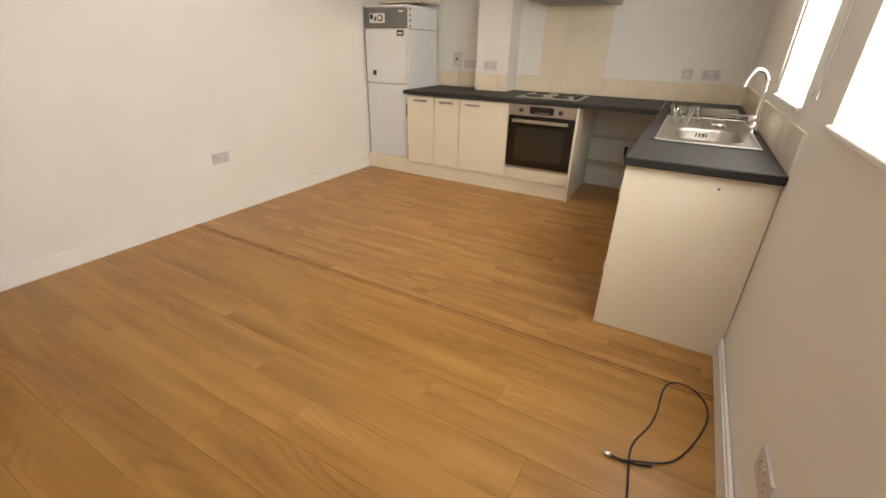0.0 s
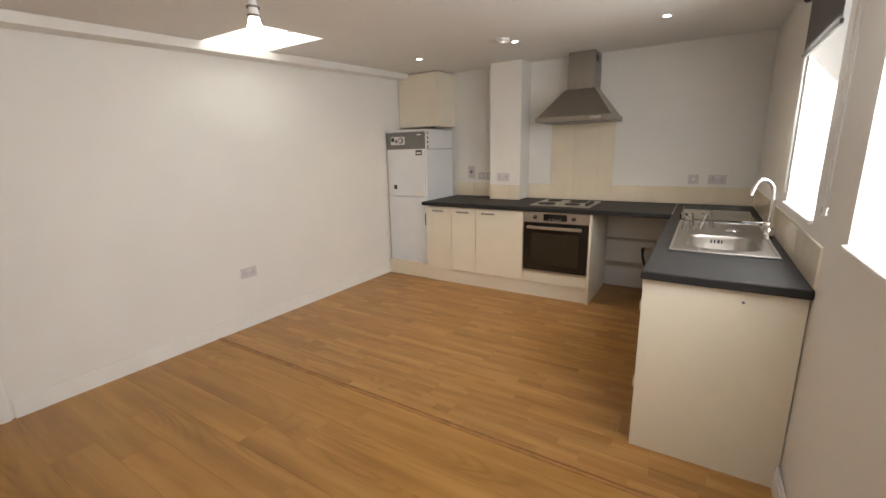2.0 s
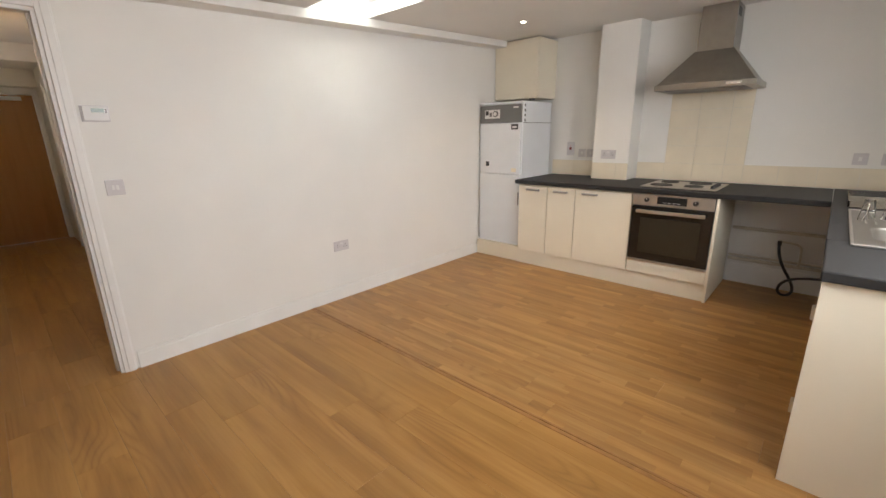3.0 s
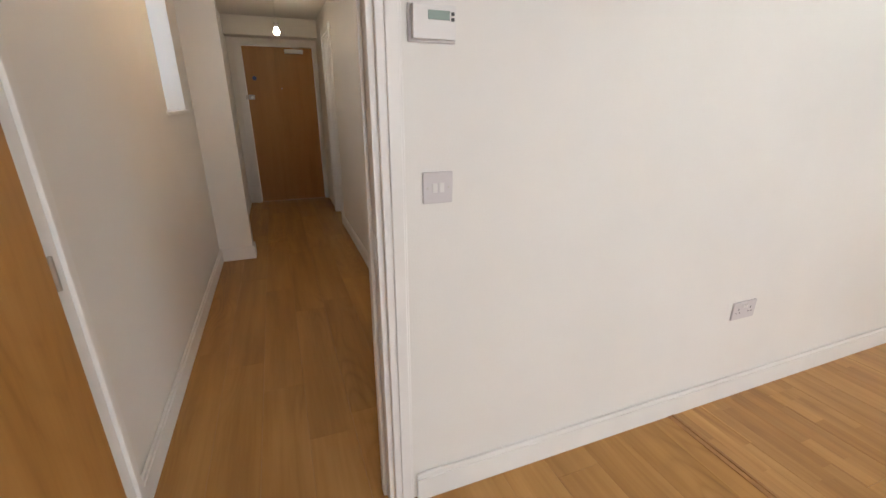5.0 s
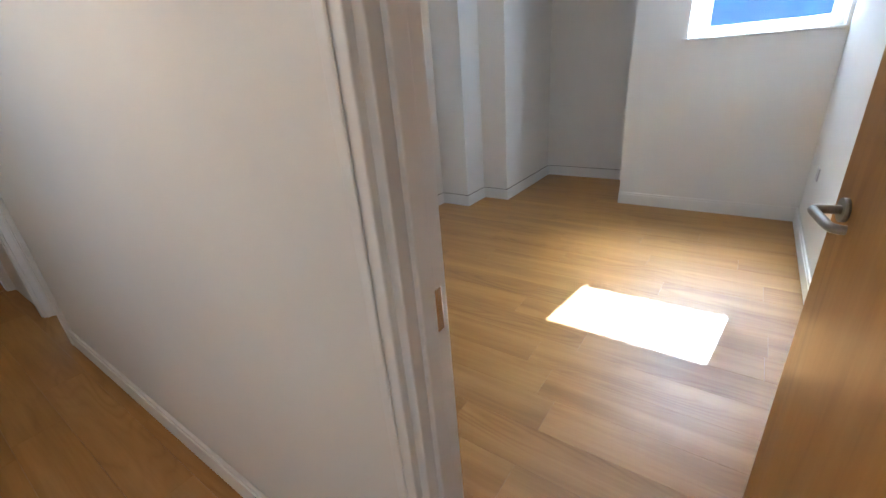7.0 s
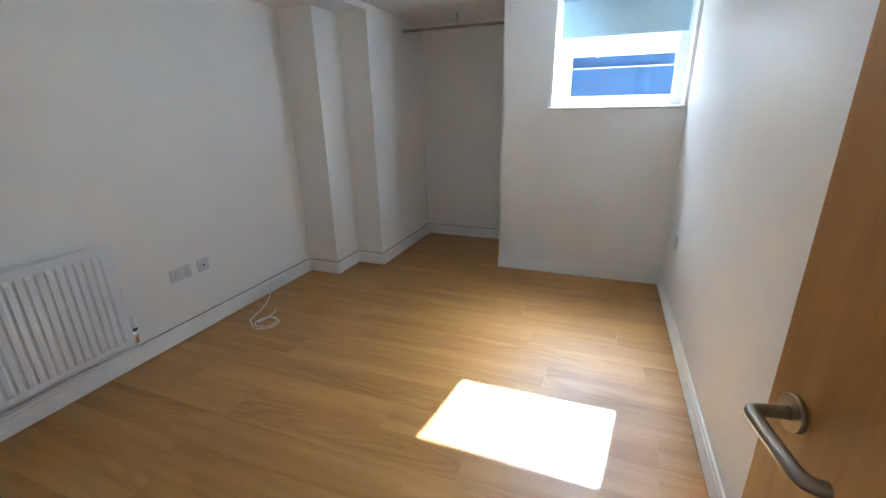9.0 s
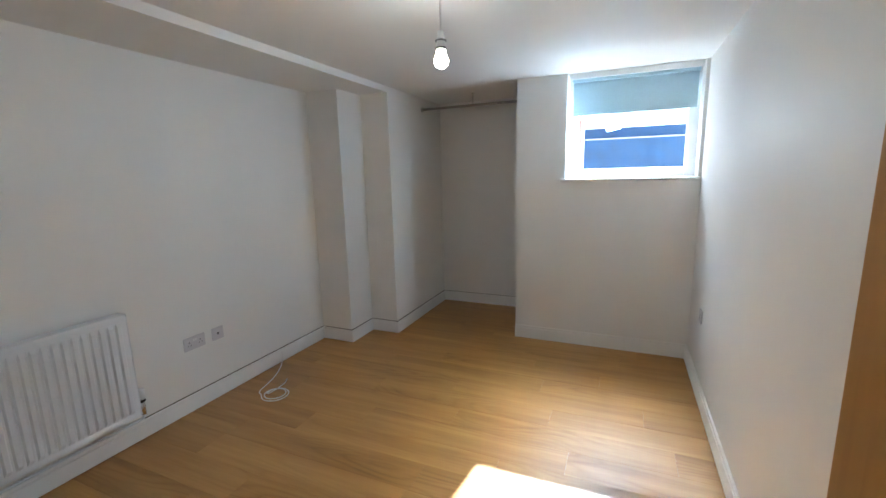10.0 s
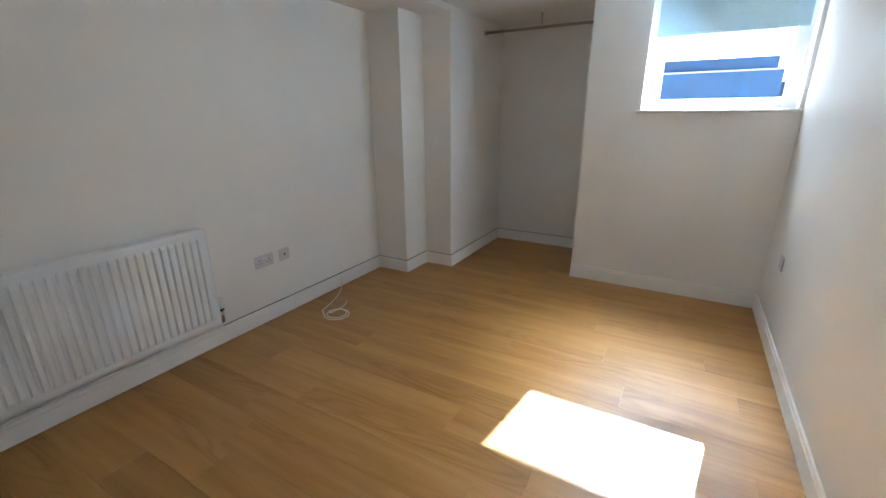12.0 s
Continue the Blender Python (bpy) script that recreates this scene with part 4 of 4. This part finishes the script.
plate("aerial_socket", "+x", -1.03, 0.45, 0.086, 0.086, BW, "white plastic aerial socket", [("aerial_hole", -0.007, 0.007, -0.007, 0.007, 0.0105, BLACK)])
plate("wall_socket", "-x", 0.23, 0.51, 0.086, 0.086, BE, "white plastic single socket", pins(0))
th = plate("room_thermostat", "+x", -3.365, 1.535, 0.125, 0.085, 0, "white room thermostat with a small screen",
           [("housing", -0.055, 0.055, -0.036, 0.038, 0.028, WHITE), ("screen", -0.018, 0.038, 0.006, 0.026, 0.0295, material("lcd_screen", (0.25, 0.33, 0.29), 0.2, bump=0)),
            ("button", 0.042, 0.05, 0.016, 0.024, 0.03, BLACK), ("button", 0.042, 0.05, 0.004, 0.012, 0.03, BLACK)])


def pendant(x, y, z, ceiling, watts, label, group="pendant lamps", color=(1.0, 0.78, 0.5)):
    """A bare bulb on a flex, its glass glowing, with its light inside."""
    p = thing("pendant_lamp", label, "lamp", group)
    rs = part("ceiling_rose", rod(bmesh.new(), (x, y, ceiling - 0.03), (x, y, ceiling), 0.03, 0.042, 28), WHITE, p, "", True)
    part("flex", R((x, y, z + 0.1), (x, y, ceiling - 0.02), 0.003, seg=8), WHITE, p)
    ho = part("bulb_holder", rod(bmesh.new(), (x, y, z + 0.03), (x, y, z + 0.1), 0.02, 0.012, 20), WHITE, p, "", True)
    part("shade_ring", rod(bmesh.new(), (x, y, z + 0.062), (x, y, z + 0.067), 0.023, 0.023, 20), GREY, ho)
    part("shade_ring", rod(bmesh.new(), (x, y, z + 0.034), (x, y, z + 0.039), 0.022, 0.022, 20), GREY, ho)
    bm = ball(bmesh.new(), (x, y, z - 0.012), 0.029)
    rod(bm, (x, y, z - 0.005), (x, y, z + 0.03), 0.027, 0.017, 20)
    part("bulb", bm, BULB, p, "lit bare bulb", True)
    lamp("bulb_light", "POINT", pose(x, y, z - 0.012), watts, color, radius=0.036)


pendant(1.86, -2.9, 1.89, kc(-2.9), 0.4, "bare lit bulb hanging from the kitchen ceiling")
pendant(-1.65, -3.81, 2.0, CC, 4.0, "bare lit bulb hanging in the corridor", color=(1.0, 0.57, 0.25))
pendant(-3.8, -3.63, 2.0, CC, 1.4, "bare lit bulb hanging near the front door", color=(1.0, 0.66, 0.34))
pendant(-1.31, -1.28, 1.95, BC, 3.6, "bare lit bulb hanging from the bedroom ceiling", color=(1.0, 0.93, 0.82))


def downlight(x, y):
    z = kc(y)
    d = thing("downlight", "round recessed ceiling downlight with a pale rim", "downlight", "kitchen downlights")
    part("bezel", rod(bmesh.new(), (x, y, z - 0.006), (x, y, z + 0.004), 0.036, 0.042, 28), WHITE, d, "", True)
    part("lens", R((x, y, z - 0.008), (x, y, z - 0.0055), 0.022, seg=24), SPOT, d, "lit lens")
    lamp("downlight_beam", "SPOT", pose(x, y, z - 0.012), 4, (1.0, 0.72, 0.42), radius=0.02, cone=120)


for x, y in ((0.81, -0.36), (1.82, -0.43), (2.93, -0.45)):
    downlight(x, y)
sm = thing("smoke_alarm", "round white smoke alarm on the ceiling", "smoke alarm")
z = kc(-0.58)
part("base", rod(bmesh.new(), (1.78, -0.58, z - 0.012), (1.78, -0.58, z + 0.004), 0.055, 0.055, 32), WHITE, sm, "", True)
part("dome", rod(bmesh.new(), (1.78, -0.58, z - 0.036), (1.78, -0.58, z - 0.012), 0.036, 0.05, 32), WHITE, sm, "", True)

# ---- kitchen floor cord ----
cd = thing("looped_cord", "black cord with a loop lying on the floor", "cord")
tube("cord", [(3.39, -3.3, 0.006), (3.385, -2.95, 0.006), (3.375, -2.8, 0.006), (3.36, -2.69, 0.006), (3.37, -2.62, 0.006), (3.42, -2.52, 0.006), (3.44, -2.4, 0.006), (3.44, -2.28, 0.006),
              (3.47, -2.2, 0.006), (3.54, -2.19, 0.006), (3.61, -2.25, 0.006), (3.625, -2.36, 0.006), (3.58, -2.5, 0.006), (3.53, -2.62, 0.006),
              (3.48, -2.68, 0.008), (3.4, -2.715, 0.012), (3.34, -2.74, 0.007), (3.3, -2.74, 0.006)], 0.0038, CORD, cd)
tube("cord_end", [(3.3, -2.735, 0.01), (3.35, -2.75, 0.012), (3.4, -2.735, 0.013), (3.44, -2.71, 0.008)], 0.0036, CORD, cd)
part("clasp", ball(bmesh.new(), (3.293, -2.738, 0.011), 0.011, (1.4, 1, 0.9)), CHROME, cd, "metal clasp", True)

# ---- bedroom ----
rd = thing("radiator", "white panel radiator with vertical flutes", "radiator")
RY0, RY1, RZ0, RZ1, RX = -2.81, -1.62, 0.19, 0.785, -3.05
bm = bmesh.new()
n = 29
prof = []
step = (RY1 - RY0 - 0.04) / n
for i in range(n):
    y = RY0 + 0.02 + i * step
    prof += [(y, 0.0), (y + step * 0.18, 0.011), (y + step * 0.62, 0.011), (y + step * 0.8, 0.0)]
prof = [(RY0, 0.0)] + prof + [(RY1, 0.0)]
rows_z = ((RZ0, 0.0), (RZ0 + 0.03, 0.0), (RZ0 + 0.05, 1.0), (RZ1 - 0.055, 1.0), (RZ1 - 0.035, 0.0), (RZ1 - 0.006, 0.0), (RZ1, -0.4))
grid = [[bm.verts.new((RX - 0.008 + d * k if k > 0 else RX - 0.008 + 0.012 * k, y, z)) for y, d in prof] for z, k in rows_z]
for a, c in zip(grid, grid[1:]):
    for i in range(len(prof) - 1):
        bm.faces.new((a[i], a[i + 1], c[i + 1], c[i]))
part("front_panel", bm, ENAMEL, rd)
part("body", B(BW + 0.03, RX - 0.013, RY0, RY1, RZ0, RZ1 - 0.004, 0.004), ENAMEL, rd)
tg = part("top_grille", B(BW + 0.028, RX - 0.01, RY0 + 0.002, RY1 - 0.002, RZ1 - 0.003, RZ1 + 0.004, 0.002), ENAMEL, rd)
part("side_cover", B(BW + 0.028, RX - 0.006, RY1, RY1 + 0.004, RZ0 + 0.01, RZ1 + 0.002, 0.001), ENAMEL, rd)
for y in (-2.6, -1.85):
    part("bracket", B(BW, BW + 0.03, y - 0.02, y + 0.02, RZ0 + 0.05, RZ1 - 0.08), STEEL, rd)
vy = RY1 + 0.035
vl = part("valve", R((RX - 0.05, RY1, RZ0 + 0.03), (RX - 0.05, vy + 0.01, RZ0 + 0.03), 0.011), CHROME, rd, "chrome radiator valve", True)
part("valve_neck", R((RX - 0.05, vy, RZ0 - 0.02), (RX - 0.05, vy, RZ0 + 0.06), 0.014), CHROME, vl, "", True)
part("collar", R((RX - 0.05, vy, RZ0 + 0.06), (RX - 0.05, vy, RZ0 + 0.075), 0.019), BLACK, vl)
part("thermostat_head", R((RX - 0.05, vy, RZ0 + 0.075), (RX - 0.05, vy, RZ0 + 0.135), 0.02, 0.018, 20), WHITE, vl, "white thermostatic head", True)
pp = thing("heating_pipe", "grey painted heating pipe running above the skirting", "pipe")
tube("pipe_run", [(RX - 0.05, vy, RZ0 - 0.02), (RX - 0.05, vy, 0.15), (BW + 0.035, vy, 0.135), (BW + 0.03, vy - 0.1, 0.133), (BW + 0.03, -2.0, 0.133), (BW + 0.03, -2.5, 0.133), (BW + 0.03, -2.95, 0.133)], 0.0075, ENAMEL, pp)
ae = thing("aerial_cable", "white coiled aerial cable on the floor", "cable")
CX, CY = -2.78, -0.92
pts = [(-3.128, -0.5, 0.1), (-3.12, -0.5, 0.09), (-3.1, -0.52, 0.03), (-3.05, -0.6, 0.005), (-2.96, -0.78, 0.005), (-2.93, -0.95, 0.005)]
for i in range(20):
    a = 3.4 + i * 0.7
    r = 0.105 - i * 0.0022
    pts.append((CX + r * math.cos(a) * 1.0, CY + r * math.sin(a) * 0.95, 0.005 + 0.0007 * i))
pts += [(CX - 0.04, CY + 0.12, 0.012), (CX - 0.07, CY + 0.17, 0.008)]
tube("coil", pts, 0.0036, WHITE, ae)
part("plug", R((CX - 0.07, CY + 0.17, 0.009), (CX - 0.09, CY + 0.2, 0.009), 0.0055), CHROME, ae)

hr = thing("hanging_rail", "steel clothes rail across the alcove", "rail")
part("rail", R((-2.55, 1.08, 2.14), (-1.48, 1.08, 2.14), 0.0125), HOODSTEEL, hr, "", True)
part("end_socket", R((-2.55, 1.08, 2.14), (-2.535, 1.08, 2.14), 0.024), STEEL, hr)
part("end_socket", R((-1.495, 1.08, 2.14), (-1.48, 1.08, 2.14), 0.024), STEEL, hr)
hg = part("centre_support", R((-2.0, 1.08, 2.14), (-2.0, 1.08, BC), 0.006), STEEL, hr)
part("support_plate", R((-2.0, 1.08, BC - 0.004), (-2.0, 1.08, BC), 0.02), STEEL, hg)

# ---- outside ----
br = thing("wall_outer_brick", "red brick outer wall beside the window", "wall", "", (0, 0, 0), "structure")
part("mortar", B(-1.1, -1.045, BB + 0.252, ALC + 0.2, -0.3, TOP), GROUT, br)
rnd = random.Random(8)
z = 1.2
row = 0
while z < 2.5:
    y = BB + 0.26 - (0.11 if row % 2 else 0)
    while y < ALC + 0.18:
        a, c = max(y, BB + 0.256), min(y + 0.215, ALC + 0.198)
        if c - a > 0.03:
            part("brick", B(-1.06, -1.035 + rnd.uniform(0, 0.003), a, c, z, z + 0.065), BRICK, br)
        y += 0.225
    z += 0.075
    row += 1
ho = thing("slate_outbuilding", "long blue slate roofed outbuilding across the yard", "building")
part("wall", B(-9, 0.67, 8.0, 8.3, -0.3, 2.2), HAZE_CLADDING, ho, "clad wall with the blue of sky haze in its colour")
bm = bmesh.new()
for i in range(7):
    for j in range(30):
        x = -7.8 + j * 0.29 + (0.14 if i % 2 else 0)
        a = radians(38)
        m = Matrix.Translation((x + 0.14, 7.85 + i * 0.18 * math.cos(a), 1.15 + i * 0.18 * math.sin(a) + rnd.uniform(0, 0.006))) @ Matrix.Rotation(a + 0.05, 4, "X")
        box(bm, -0.14, 0.14, 0, 0.3, 0, 0.012, 0, m)
part("slate_apron", bm, SLATE, ho, "weathered blue slates")
part("roof", B(-9, 0.6, 8.35, 8.9, 2.1, 2.5, 0.02), HAZE_CLADDING, ho, "upper storey edge with the blue of sky haze in its colour")
part("ridge_trim", B(-9, 0.69, 7.96, 8.32, 2.2, 2.23), WHITE, ho, "pale lead flashing line")

# ---- floor boards ----
structure("ground", B(-60, 60, -60, 60, -0.4, -0.3), PAVING, "grey concrete yard")
floor = structure("floor", B(FD - 0.2, KR, KF, ALC, -0.06, -0.013), BLACK, "oak effect laminate floor of long boards")


def boards(x0, x1, y0, y1, mat, width=0.19, length=1.22, seed=1):
    rnd = random.Random(seed)
    y = y0
    while y < y1 - 0.005:
        ya = min(y + width, y1)
        x = x0 - rnd.random() * length
        while x < x1:
            a, b = max(x, x0), min(x + length, x1)
            if b - a > 0.01:
                g, c = 0.0003, 0.0007
                zs = rnd.uniform(-0.0003, 0.0003)
                v = [(a + g, y + g, -0.012), (b - g, y + g, -0.012), (b - g, ya - g, -0.012), (a + g, ya - g, -0.012),
                     (a + g, y + g, zs - c), (b - g, y + g, zs - c), (b - g, ya - g, zs - c), (a + g, ya - g, zs - c),
                     (a + g + c, y + g + c, zs), (b - g - c, y + g + c, zs), (b - g - c, ya - g - c, zs), (a + g + c, ya - g - c, zs)]
                f = [(8, 9, 10, 11)]
                for i in range(4):
                    j = (i + 1) % 4
                    f += [(i, j, 4 + j, 4 + i), (4 + i, 4 + j, 8 + j, 8 + i)]
                me = bpy.data.meshes.new("plank")
                me.from_pydata(v, [], f)
                me.materials.append(mat)
                ob = new("plank", me)
                ob.parent = floor
            x += length
        y += width



boards(0, KR, KF, SEAM, OAK_PLANK, seed=3)
boards(0, KR, SEAM, KB, STRIP_PLANK, seed=4)
boards(FD - 0.2, 0, CS, CN + 0.05, OAK_PLANK, seed=5)
boards(BW, -T, CN + 0.05, ALC, OAK_PLANK, seed=6)
